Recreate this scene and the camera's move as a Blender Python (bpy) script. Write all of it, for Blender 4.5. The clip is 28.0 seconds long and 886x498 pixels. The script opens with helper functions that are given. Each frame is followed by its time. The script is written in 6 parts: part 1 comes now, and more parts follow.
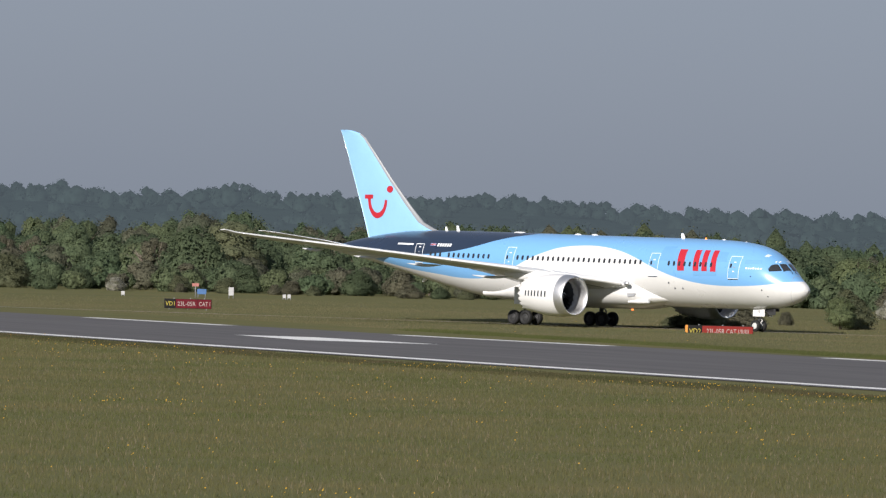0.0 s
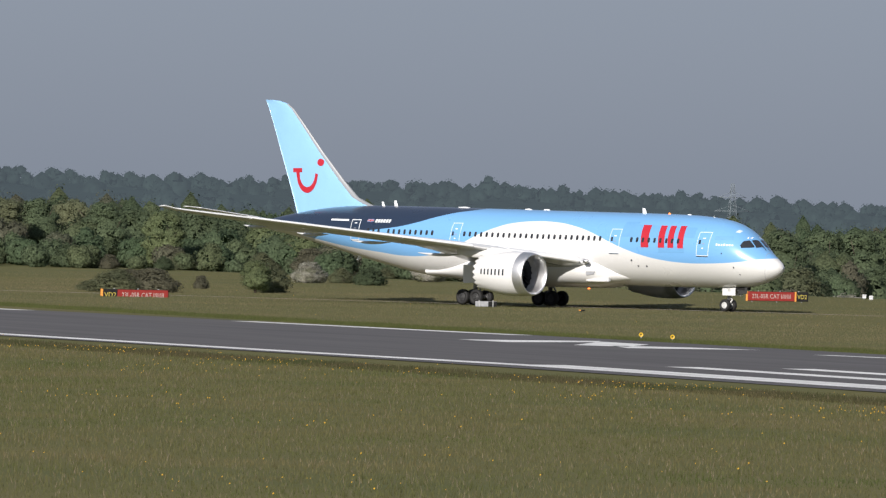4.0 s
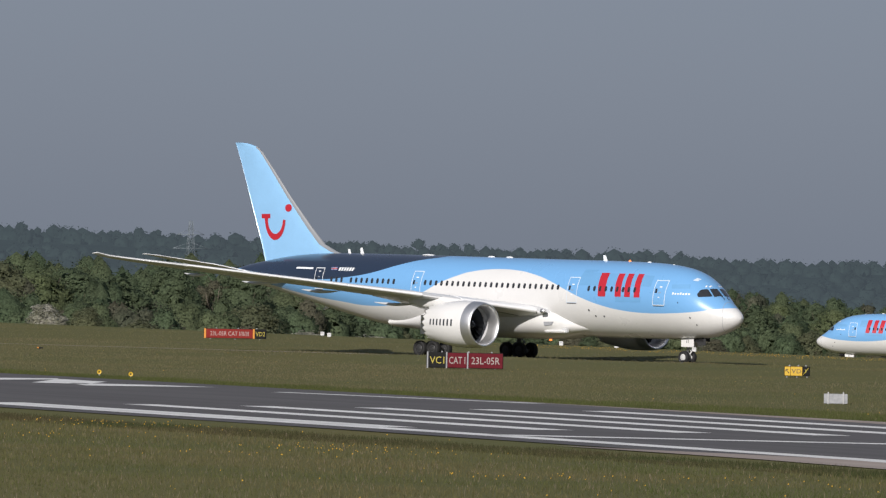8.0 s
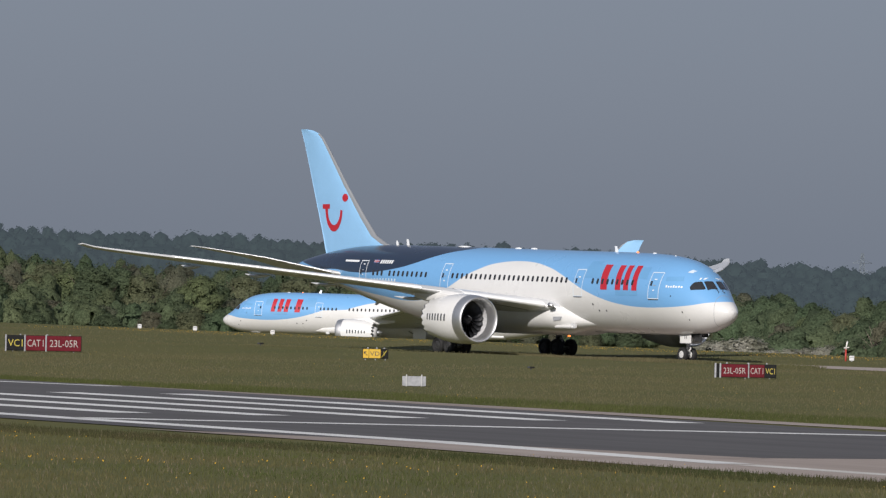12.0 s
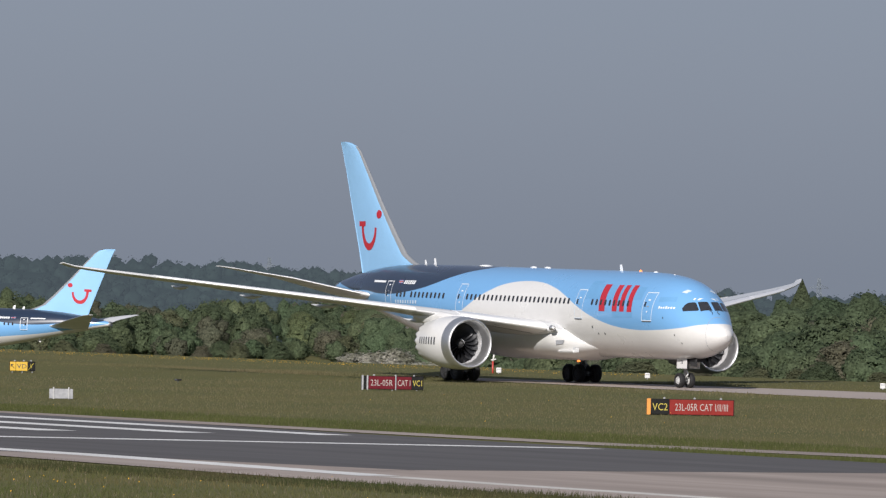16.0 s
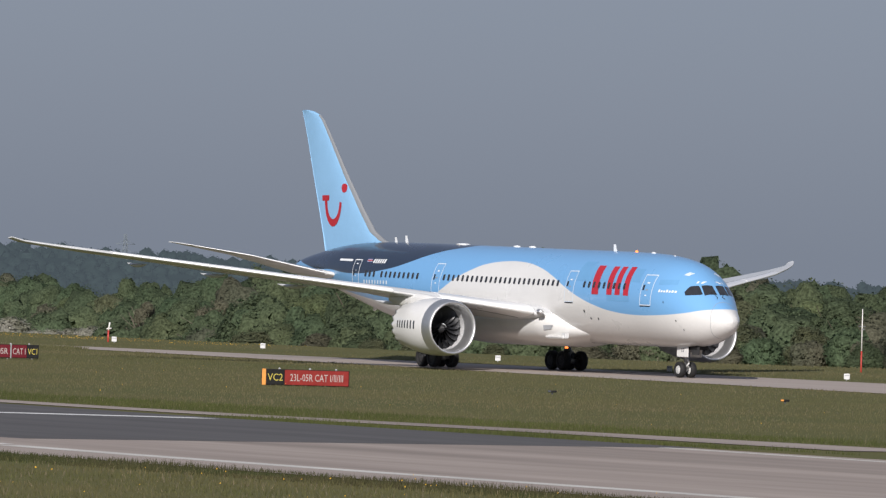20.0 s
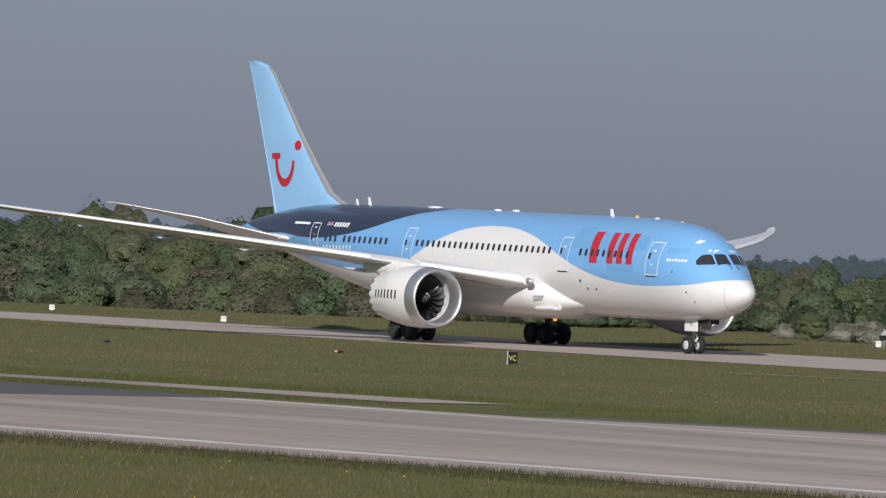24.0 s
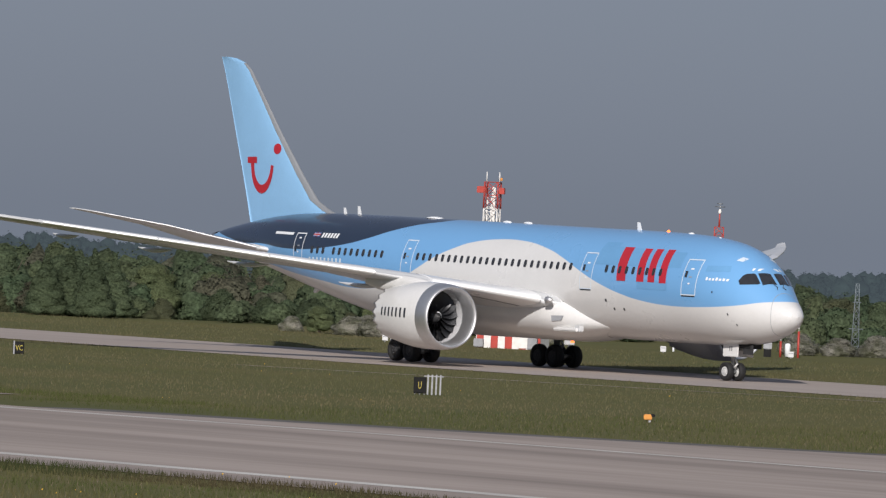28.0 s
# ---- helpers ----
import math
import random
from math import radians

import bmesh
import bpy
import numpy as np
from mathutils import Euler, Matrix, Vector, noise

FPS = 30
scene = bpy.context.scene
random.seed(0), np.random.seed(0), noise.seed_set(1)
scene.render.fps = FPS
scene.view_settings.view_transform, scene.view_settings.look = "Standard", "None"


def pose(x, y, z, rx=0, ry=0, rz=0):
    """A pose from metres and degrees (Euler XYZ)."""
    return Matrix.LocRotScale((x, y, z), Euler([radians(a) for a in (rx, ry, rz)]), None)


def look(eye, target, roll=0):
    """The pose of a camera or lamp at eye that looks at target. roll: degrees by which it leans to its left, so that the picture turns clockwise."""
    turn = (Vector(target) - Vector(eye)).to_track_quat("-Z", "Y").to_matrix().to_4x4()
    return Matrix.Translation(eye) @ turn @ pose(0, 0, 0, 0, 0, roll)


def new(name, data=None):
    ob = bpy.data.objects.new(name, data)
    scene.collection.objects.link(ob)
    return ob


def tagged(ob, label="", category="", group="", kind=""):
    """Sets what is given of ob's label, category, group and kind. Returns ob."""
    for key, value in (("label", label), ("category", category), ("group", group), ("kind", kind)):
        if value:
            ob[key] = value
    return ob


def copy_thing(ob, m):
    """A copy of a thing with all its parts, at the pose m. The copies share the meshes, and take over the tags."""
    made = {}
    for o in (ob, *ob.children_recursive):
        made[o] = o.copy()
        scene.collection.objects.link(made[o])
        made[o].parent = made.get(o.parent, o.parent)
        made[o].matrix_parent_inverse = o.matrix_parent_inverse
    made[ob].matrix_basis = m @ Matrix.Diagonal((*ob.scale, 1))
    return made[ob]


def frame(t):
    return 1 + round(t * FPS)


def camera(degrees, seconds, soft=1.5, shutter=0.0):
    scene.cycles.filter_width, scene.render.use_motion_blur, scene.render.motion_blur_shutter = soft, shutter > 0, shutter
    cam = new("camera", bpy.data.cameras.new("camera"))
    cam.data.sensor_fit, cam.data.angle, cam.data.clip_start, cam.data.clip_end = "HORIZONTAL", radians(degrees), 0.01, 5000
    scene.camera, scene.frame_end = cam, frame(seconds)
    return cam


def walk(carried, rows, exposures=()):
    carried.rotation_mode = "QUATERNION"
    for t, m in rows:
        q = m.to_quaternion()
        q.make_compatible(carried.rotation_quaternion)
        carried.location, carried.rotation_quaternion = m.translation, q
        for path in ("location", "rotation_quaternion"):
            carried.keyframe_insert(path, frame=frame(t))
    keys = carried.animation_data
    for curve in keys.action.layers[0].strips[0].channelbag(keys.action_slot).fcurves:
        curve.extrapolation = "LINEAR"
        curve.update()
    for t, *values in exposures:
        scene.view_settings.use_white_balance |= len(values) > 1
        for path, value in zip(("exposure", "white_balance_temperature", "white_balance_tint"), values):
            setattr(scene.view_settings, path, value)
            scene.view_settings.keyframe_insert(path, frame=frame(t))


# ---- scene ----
# World: x runs along the runway, y across it, away from the viewer; metres.
EYE = 7.84
# seconds, bearing from the runway normal, pitch, roll
VIEW = [
    (0.0, -73.149, -0.097, 1.37),
    (0.5, -72.733, -0.172, 1.37),
    (1.0, -71.548, -0.186, 1.39),
    (1.5, -71.127, -0.165, 1.36),
    (2.0, -70.855, -0.154, 1.39),
    (2.5, -70.554, -0.209, 1.52),
    (3.0, -70.389, -0.215, 1.43),
    (3.5, -70.104, -0.223, 1.23),
    (4.0, -69.465, -0.244, 1.18),
    (4.5, -68.904, -0.286, 1.19),
    (6.5, -67.550, -0.068, 1.26),
    (7.0, -67.180, -0.022, 1.33),
    (7.5, -66.100, 0.035, 1.13),
    (8.0, -66.062, 0.060, 1.17),
    (8.5, -65.452, 0.018, 1.30),
    (9.0, -64.904, -0.064, 1.18),
    (9.5, -64.734, -0.138, 1.07),
    (10.0, -64.621, -0.161, 1.23),
    (10.5, -64.430, -0.099, 1.04),
    (11.0, -64.091, -0.030, 0.97),
    (11.5, -63.766, 0.003, 1.15),
    (12.0, -63.408, 0.004, 1.14),
    (12.5, -63.083, 0.047, 1.00),
    (13.0, -62.600, 0.074, 0.79),
    (13.5, -61.950, 0.070, 0.57),
    (15.5, -61.506, 0.107, 1.21),
    (16.0, -61.189, 0.124, 1.08),
    (16.5, -60.140, -0.114, 1.22),
    (17.0, -60.028, -0.129, 1.41),
    (17.5, -59.863, -0.090, 1.22),
    (18.0, -59.855, 0.005, 1.14),
    (18.5, -59.745, -0.031, 1.27),
    (19.0, -59.431, -0.055, 1.48),
    (19.5, -59.105, -0.008, 1.47),
    (20.0, -58.772, -0.008, 1.58),
    (20.5, -58.581, -0.038, 1.47),
    (22.5, -57.497, -0.218, 1.63),
    (23.0, -57.144, -0.238, 1.87),
    (23.5, -56.420, -0.233, 1.55),
    (24.0, -55.962, -0.234, 1.97),
    (24.5, -55.475, -0.251, 2.17),
    (25.0, -55.279, -0.287, 2.28),
    (25.5, -54.976, -0.287, 2.07),
    (26.0, -54.589, -0.271, 2.17),
    (26.5, -53.642, -0.234, 2.26),
    (27.0, -53.318, -0.140, 2.41),
    (27.5, -53.188, -0.130, 2.41),
    (28.0, -52.866, -0.164, 2.60),
]
cam = camera(5.5713, 28.0, 1.3)


def view(yaw, pitch, roll):
    return pose(0, 0, EYE, 90 + pitch, 0, -yaw) @ pose(0, 0, 0, 0, 0, roll)


walk(cam, [(t, view(a, b, c)) for t, a, b, c in VIEW],
     exposures=[(0, 0.28, 6500, 12), (3, 0.27, 6500, 12), (4.5, 0.24, 6490, 12), (6.5, 0.08, 6450, 12), (8, -0.07, 6440, 12.5), (13, -0.11, 6430, 12.5), (16, 0.1, 6420, 13), (20, 0.07, 6410, 13), (25, -0.02, 6400, 13), (28, -0.14, 6400, 13)])

# ---- light ----
SUN_TO = Vector((0.74, -0.67, 0.48)).normalized()
sun = new("sun", bpy.data.lights.new("sun", "SUN"))
sun.data.energy, sun.data.angle, sun.data.color = 5.0, radians(0.6), (1.0, 0.955, 0.88)
sun.matrix_world = look((0, 0, 80), Vector((0, 0, 80)) - SUN_TO)
world = bpy.data.worlds.new("sky")
scene.world = world
world.use_nodes = True
wn, wl = world.node_tree.nodes, world.node_tree.links
sky = wn.new("ShaderNodeTexSky")
sky.sky_type, sky.sun_disc = "NISHITA", False
sky.sun_elevation = math.asin(SUN_TO.z)
sky.sun_rotation = math.atan2(SUN_TO.x, SUN_TO.y)
sky.air_density, sky.dust_density, sky.ozone_density = 1.0, 1.0, 2.0
wn["Background"].inputs["Strength"].default_value = 0.06
hue = wn.new("ShaderNodeHueSaturation")
hue.inputs["Saturation"].default_value = 0.55
tint = wn.new("ShaderNodeMix")
tint.data_type, tint.blend_type = "RGBA", "MULTIPLY"
tint.inputs["Factor"].default_value, tint.inputs["B"].default_value = 1.0, (0.80, 0.90, 1.18, 1)
wl.new(sky.outputs[0], hue.inputs["Color"])
wl.new(hue.outputs[0], tint.inputs["A"])
haze = wn.new("ShaderNodeMix")                       # thin haze evens the sky out
haze.data_type = "RGBA"
haze.inputs["Factor"].default_value, haze.inputs["B"].default_value = 0.6, (3.47, 4.04, 5.0, 1)
wl.new(tint.outputs["Result"], haze.inputs["A"])
wl.new(haze.outputs["Result"], wn["Background"].inputs["Color"])


# ---- materials ----
def mat(name, col, rough=0.6, metal=0.0, var=0.12, scale=3.0, fine=40.0, bump=0.0, col2=None, coat=0.0, glow=None, rand=0.0, island=0.0, spec=0.5, stretch=None, streak=None, crisp=0.0):
    """A surface with colour that varies at two scales, a little relief and uneven gloss."""
    m = bpy.data.materials.new(name)
    m.use_nodes = True
    n, l = m.node_tree.nodes, m.node_tree.links
    b = n["Principled BSDF"]
    tc = n.new("ShaderNodeTexCoord")
    n1, n2 = n.new("ShaderNodeTexNoise"), n.new("ShaderNodeTexNoise")
    for q, s, d in ((n1, scale, 4), (n2, fine, 3)):
        q.inputs["Scale"].default_value, q.inputs["Detail"].default_value = s, d
        if stretch or (streak and q is n2):               # streaks along the paving, or up the blades
            mp = n.new("ShaderNodeMapping")
            mp.inputs["Scale"].default_value = stretch or (1, 1, streak)
            l.new(tc.outputs["Object"], mp.inputs["Vector"]), l.new(mp.outputs[0], q.inputs["Vector"])
        else:
            l.new(tc.outputs["Object"], q.inputs["Vector"])
    mix = n.new("ShaderNodeMix")
    mix.data_type = "RGBA"
    c2 = col2 or tuple(c * (1 - 2 * var) for c in col)
    mix.inputs["A"].default_value, mix.inputs["B"].default_value = (*col, 1), (*c2, 1)
    ramp = n.new("ShaderNodeMapRange")
    ramp.inputs["From Min"].default_value, ramp.inputs["From Max"].default_value = 0.35, 0.68
    l.new(n1.outputs["Fac"], ramp.inputs["Value"])
    l.new(ramp.outputs[0], mix.inputs["Factor"])
    hsv = n.new("ShaderNodeHueSaturation")
    l.new(mix.outputs["Result"], hsv.inputs["Color"])
    val = n.new("ShaderNodeMapRange")
    val.inputs["From Min"].default_value, val.inputs["From Max"].default_value = crisp, 1 - crisp
    val.inputs["To Min"].default_value, val.inputs["To Max"].default_value = 1 - 1.6 * var, 1 + 1.6 * var
    l.new(n2.outputs["Fac"], val.inputs["Value"])
    last = val.outputs[0]
    for amount, node, sock in ((rand, "ShaderNodeObjectInfo", "Random"), (island, "ShaderNodeNewGeometry", "Random Per Island")):
        if amount:
            o, r, mul = n.new(node), n.new("ShaderNodeMapRange"), n.new("ShaderNodeMath")
            r.inputs["To Min"].default_value, r.inputs["To Max"].default_value = 1 - amount, 1 + amount
            l.new(o.outputs[sock], r.inputs["Value"])
            mul.operation = "MULTIPLY"
            l.new(last, mul.inputs[0]), l.new(r.outputs[0], mul.inputs[1])
            last = mul.outputs[0]
    l.new(last, hsv.inputs["Value"])
    l.new(hsv.outputs[0], b.inputs["Base Color"])
    rr = n.new("ShaderNodeMapRange")
    rr.inputs["To Min"].default_value, rr.inputs["To Max"].default_value = max(0, rough - 0.1), min(1, rough + 0.1)
    l.new(n1.outputs["Fac"], rr.inputs["Value"])
    l.new(rr.outputs[0], b.inputs["Roughness"])
    b.inputs["Metallic"].default_value = metal
    b.inputs["Coat Weight"].default_value = coat
    b.inputs["Coat Roughness"].default_value = 0.08
    b.inputs["Specular IOR Level"].default_value = spec
    if bump:
        bp = n.new("ShaderNodeBump")
        bp.inputs["Strength"].default_value, bp.inputs["Distance"].default_value = 0.7, bump
        l.new(n2.outputs["Fac"], bp.inputs["Height"])
        l.new(bp.outputs[0], b.inputs["Normal"])
    if glow:
        b.inputs["Emission Color"].default_value, b.inputs["Emission Strength"].default_value = (*glow[:3], 1), glow[3]
    return m


WHITE, SKYBLUE, NAVY, RED = (0.65, 0.645, 0.635), (0.155, 0.36, 0.64), (0.016, 0.028, 0.055), (0.45, 0.018, 0.032)
LIFT = 60.0      # shift and span that bring lengthwise places into 0..1 for the paint's curves
SPAN = 62.0
# paint lines on the fuselage: (distance behind the nose, height)
WAVE = [(-1.0, 4.54), (1.2, 4.37), (3, 4.07), (5.5, 3.9), (8, 3.89), (10.4, 4.08), (12.3, 4.41), (14.1, 4.87), (16, 5.5), (18, 6.2), (19.8, 6.66), (22.2, 7.0),
        (24.4, 7.05), (26.8, 6.84), (28.5, 6.41), (30.1, 5.84), (31.5, 5.2), (33.5, 4.45), (36, 3.95), (38.5, 3.92), (41.3, 4.18), (45.4, 4.6), (50, 5.3), (56, 6.4)]
CREST = [(29, 9.5), (31.3, 8.0), (33.6, 7.62), (35.5, 7.18), (37.1, 6.74), (39, 6.35), (41.3, 6.08), (43, 5.95), (45.9, 5.96), (48.5, 6.15), (51, 6.15), (53, 6.38), (54.6, 6.62), (56, 6.9)]


def livery():
    """White below a wave, light blue over it, navy over the rear: lines that follow the paint's own curves."""
    m = mat("livery_paint", WHITE, 0.3, var=0.02, scale=0.4, fine=6, coat=0.5)
    n, l = m.node_tree.nodes, m.node_tree.links
    b = n["Principled BSDF"]
    at = n.new("ShaderNodeAttribute")
    at.attribute_name = "paint"
    sep = n.new("ShaderNodeSeparateXYZ")
    l.new(at.outputs["Vector"], sep.inputs[0])

    def over(points):
        c = n.new("ShaderNodeFloatCurve")
        cu = c.mapping.curves[0]
        pts = sorted((1 - (d + 2) / SPAN, z / 10) for d, z in points)
        cu.points[0].location, cu.points[1].location = pts[0], pts[-1]
        for p in pts[1:-1]:
            cu.points.new(*p)
        c.mapping.update()
        l.new(sep.outputs["X"], c.inputs["Value"])
        g = n.new("ShaderNodeMath")
        g.operation = "SUBTRACT"
        l.new(sep.outputs["Z"], g.inputs[0]), l.new(c.outputs[0], g.inputs[1])
        r = n.new("ShaderNodeMapRange")
        r.inputs["From Min"].default_value, r.inputs["From Max"].default_value = -0.002, 0.002
        l.new(g.outputs[0], r.inputs["Value"])
        return r.outputs[0]

    base = b.inputs["Base Color"].links[0].from_socket
    for points, col in ((WAVE, SKYBLUE), (CREST, NAVY)):
        mix = n.new("ShaderNodeMix")
        mix.data_type = "RGBA"
        mix.inputs["B"].default_value = (*col, 1)
        l.new(base, mix.inputs["A"]), l.new(over(points), mix.inputs["Factor"])
        base = mix.outputs["Result"]
    l.new(base, b.inputs["Base Color"])
    return m


M = {
    "livery": livery(),
    "white": mat("white_paint", (0.72, 0.715, 0.705), 0.32, var=0.03, scale=0.5, fine=7, coat=0.4),
    "wing": mat("pale_grey_paint", (0.60, 0.61, 0.62), 0.4, var=0.04, scale=0.6, fine=8, coat=0.2),
    "blue": mat("light_blue_paint", SKYBLUE, 0.34, var=0.03, scale=0.5, fine=7, coat=0.4),
    # Livery blue with the fin's stronger sunlight put into the colour.
    "finblue": mat("sunlit_blue_fin_paint", (0.26, 0.49, 0.75), 0.36, var=0.03, scale=0.5, fine=7, coat=0.3),
    "slat": mat("bright_slat", (0.84, 0.84, 0.84), 0.3, metal=0.15, var=0.02, scale=0.5, fine=7, coat=0.3),
    "seam": mat("grey_seam", (0.30, 0.31, 0.33), 0.5, var=0.04),
    "patch": mat("newer_blue_paint", (0.135, 0.325, 0.57), 0.5, var=0.03, scale=0.6, fine=8),
    "navy": mat("navy_paint", NAVY, 0.3, var=0.05, scale=0.6, fine=8, coat=0.4),
    "red": mat("red_paint", RED, 0.4, var=0.04, scale=1, fine=9, coat=0.2),
    "navyflag": mat("flag_blue", (0.10, 0.13, 0.28), 0.5, var=0.03),
    "mark": mat("dark_marking", (0.03, 0.035, 0.045), 0.5, var=0.05),
    "markw": mat("white_marking", (0.78, 0.8, 0.82), 0.5, var=0.03),
    "line": mat("pale_outline", (0.62, 0.70, 0.78), 0.45, var=0.04),
    "pane": mat("dark_window", (0.03, 0.032, 0.037), 0.15, var=0.1, coat=0.3),
    "metal": mat("polished_metal", (0.74, 0.74, 0.75), 0.5, metal=1.0, var=0.06, scale=1.5, fine=20),
    "steel": mat("grey_steel", (0.35, 0.36, 0.37), 0.45, metal=0.8, var=0.12, scale=4),
    "duct": mat("inlet_lining", (0.50, 0.50, 0.51), 0.4, var=0.06, scale=2),
    # Kept very dark: the shade inside the inlet is put into the colour.
    "fan": mat("shaded_fan_blade", (0.028, 0.029, 0.033), 0.4, metal=0.3, var=0.12, scale=3),
    # Near-black that stands in for the shade in deep recesses.
    "black": mat("black_recess_shade", (0.006, 0.006, 0.007), 0.8, var=0.1),
    "tyre": mat("black_rubber", (0.014, 0.014, 0.015), 0.75, var=0.2, scale=6, bump=0.004),
    "rim": mat("pale_wheel_rim", (0.62, 0.62, 0.61), 0.4, var=0.08),
    "rimd": mat("dark_wheel_rim", (0.06, 0.06, 0.062), 0.5, metal=0.4, var=0.15),
    "beacon": mat("beacon_glass", (0.6, 0.12, 0.03), 0.2, glow=(1.0, 0.22, 0.04, 2.5)),
    "asphalt": mat("runway_asphalt", (0.084, 0.079, 0.078), 0.85, var=0.10, scale=0.35, fine=2.2, bump=0.01, col2=(0.064, 0.060, 0.060), stretch=(0.06, 1, 1)),
    "concrete": mat("worn_concrete", (0.37, 0.31, 0.272), 0.85, var=0.10, scale=0.22, fine=2.4, bump=0.01, col2=(0.225, 0.185, 0.160), stretch=(0.07, 1, 1)),
    "taxi": mat("taxiway_concrete", (0.37, 0.312, 0.275), 0.85, var=0.05, scale=0.3, fine=1.5, bump=0.01, stretch=(0.08, 1, 1)),
    "gravel": mat("grey_gravel", (0.115, 0.108, 0.10), 0.95, var=0.2, scale=0.4, fine=5.0, bump=0.02),
    "rpaint": mat("runway_paint", (0.74, 0.74, 0.72), 0.7, var=0.14, scale=0.25, fine=3.0, col2=(0.58, 0.58, 0.57)),
    "worn": mat("worn_paint", (0.62, 0.60, 0.56), 0.75, var=0.14, scale=0.25, fine=3.0, col2=(0.46, 0.44, 0.41)),
    "signred": mat("red_sign_face", (0.115, 0.010, 0.017), 0.75, spec=0.15, var=0.08),
    "signlit": mat("bright_red_sign_face", (0.22, 0.024, 0.020), 0.75, spec=0.15, var=0.08),
    "signblack": mat("black_sign_face", (0.012, 0.012, 0.012), 0.7, var=0.1, spec=0.15),
    "signyellow": mat("yellow_sign_face", (0.58, 0.36, 0.02), 0.5, var=0.06),
    "orange": mat("orange_end_panel", (0.62, 0.25, 0.03), 0.5, var=0.08),
    "ltext": mat("pale_lettering", (0.34, 0.31, 0.29), 0.5, var=0.04),
    "ytext": mat("yellow_lettering", (0.42, 0.34, 0.04), 0.5, var=0.04),
    "galv": mat("galvanised_box", (0.30, 0.305, 0.32), 0.55, metal=0.3, var=0.12, scale=4),
    "tred": mat("tower_red", (0.45, 0.05, 0.035), 0.5, var=0.12),
    "twhite": mat("tower_white", (0.75, 0.73, 0.70), 0.5, var=0.08),
    "grass": mat("meadow_grass", (0.124, 0.114, 0.046), 0.95, var=0.20, scale=0.05, fine=7.0, bump=0.05, col2=(0.098, 0.103, 0.041), spec=0.1),
    "flower": mat("buttercup", (0.72, 0.42, 0.03), 0.6, var=0.1),
    "seed": mat("pale_seed_head", (0.20, 0.155, 0.105), 0.9, var=0.1, island=0.35),
    # Haze over the distant pylons is put into this bluish grey.
    "pylon": mat("hazed_pylon_steel", (0.17, 0.20, 0.22), 0.8, var=0.08),
    "limb": mat("pale_dry_limb", (0.20, 0.165, 0.13), 0.9, var=0.2, scale=5),
    "paleboard": mat("pale_board", (0.60, 0.60, 0.60), 0.6, var=0.08),
    # White dulled and red paled: distance haze is put into these board colours.
    "dullwhite": mat("dull_white_board", (0.42, 0.42, 0.42), 0.6, var=0.08),
    "dullred": mat("hazed_red_board", (0.36, 0.14, 0.12), 0.6, var=0.08),
    "board": mat("blue_board", (0.05, 0.13, 0.30), 0.5, var=0.06),
    "finedge": mat("grey_leading_edge", (0.42, 0.43, 0.44), 0.35, metal=0.5, var=0.05, scale=0.8, fine=8),
    "bark": mat("bark", (0.09, 0.07, 0.05), 0.9, var=0.25, scale=5, bump=0.02),
}


def leafy(name, c, c2, through_=0.0, fine=3.0, var=0.14, bump=0.0, broad=0.35, **k):
    """Foliage: mottled with lighter and darker leaves; thin blades let part of the light through."""
    m = mat(name, c, 0.85, var=var, scale=broad, fine=fine, col2=c2, spec=0.1, bump=bump, **k)
    n, l = m.node_tree.nodes, m.node_tree.links
    if through_:
        tr, mix = n.new("ShaderNodeBsdfTranslucent"), n.new("ShaderNodeMixShader")
        l.new(n["Principled BSDF"].inputs["Base Color"].links[0].from_socket, tr.inputs["Color"])
        mix.inputs["Fac"].default_value = through_
        l.new(n["Principled BSDF"].outputs[0], mix.inputs[1]), l.new(tr.outputs[0], mix.inputs[2])
        l.new(mix.outputs[0], n["Material Output"].inputs["Surface"])
    return m


M["blade"] = leafy("grass_blades", (0.142, 0.124, 0.058), (0.084, 0.100, 0.034), 0.35, 14.0, 0.16, 0.0, broad=0.07, island=0.24, streak=0.1)
M["lush"] = leafy("greener_grass", (0.096, 0.108, 0.036), (0.074, 0.088, 0.030), 0.35, 14.0, 0.12, 0.0, broad=0.1, island=0.2, streak=0.1)
M["field"] = leafy("pale_field_grass", (0.168, 0.146, 0.080), (0.120, 0.122, 0.056), 0.35, 14.0, 0.16, 0.0, broad=0.04, island=0.26, streak=0.1)
M["verge"] = leafy("dark_reddish_grass", (0.086, 0.072, 0.038), (0.056, 0.068, 0.026), 0.35, 14.0, 0.16, 0.0, broad=0.12, island=0.24, streak=0.1)
LEAVES = [leafy("leaves_" + k, c, c2, through_=0.55, fine=4.0, var=0.24, bump=0.16, crisp=0.34, rand=0.12, island=0.10) for k, c, c2 in (
    ("fresh", (0.180, 0.212, 0.106), (0.140, 0.176, 0.090)), ("deep", (0.132, 0.168, 0.094), (0.112, 0.148, 0.086)),
    ("olive", (0.176, 0.186, 0.106), (0.142, 0.160, 0.096)), ("brown", (0.176, 0.168, 0.116), (0.150, 0.148, 0.102)), ("blossom", (0.52, 0.50, 0.44), (0.20, 0.21, 0.13)))]
# Haze over the ridge is put in as a faint bluish emission.
M["farwood"] = mat("distant_woods_haze_glow", (0.012, 0.019, 0.017), 1.0, var=0.2, scale=0.012, fine=0.35, col2=(0.009, 0.014, 0.013), island=0.06, spec=0.0, crisp=0.3, glow=(0.30, 0.385, 0.45, 0.182))
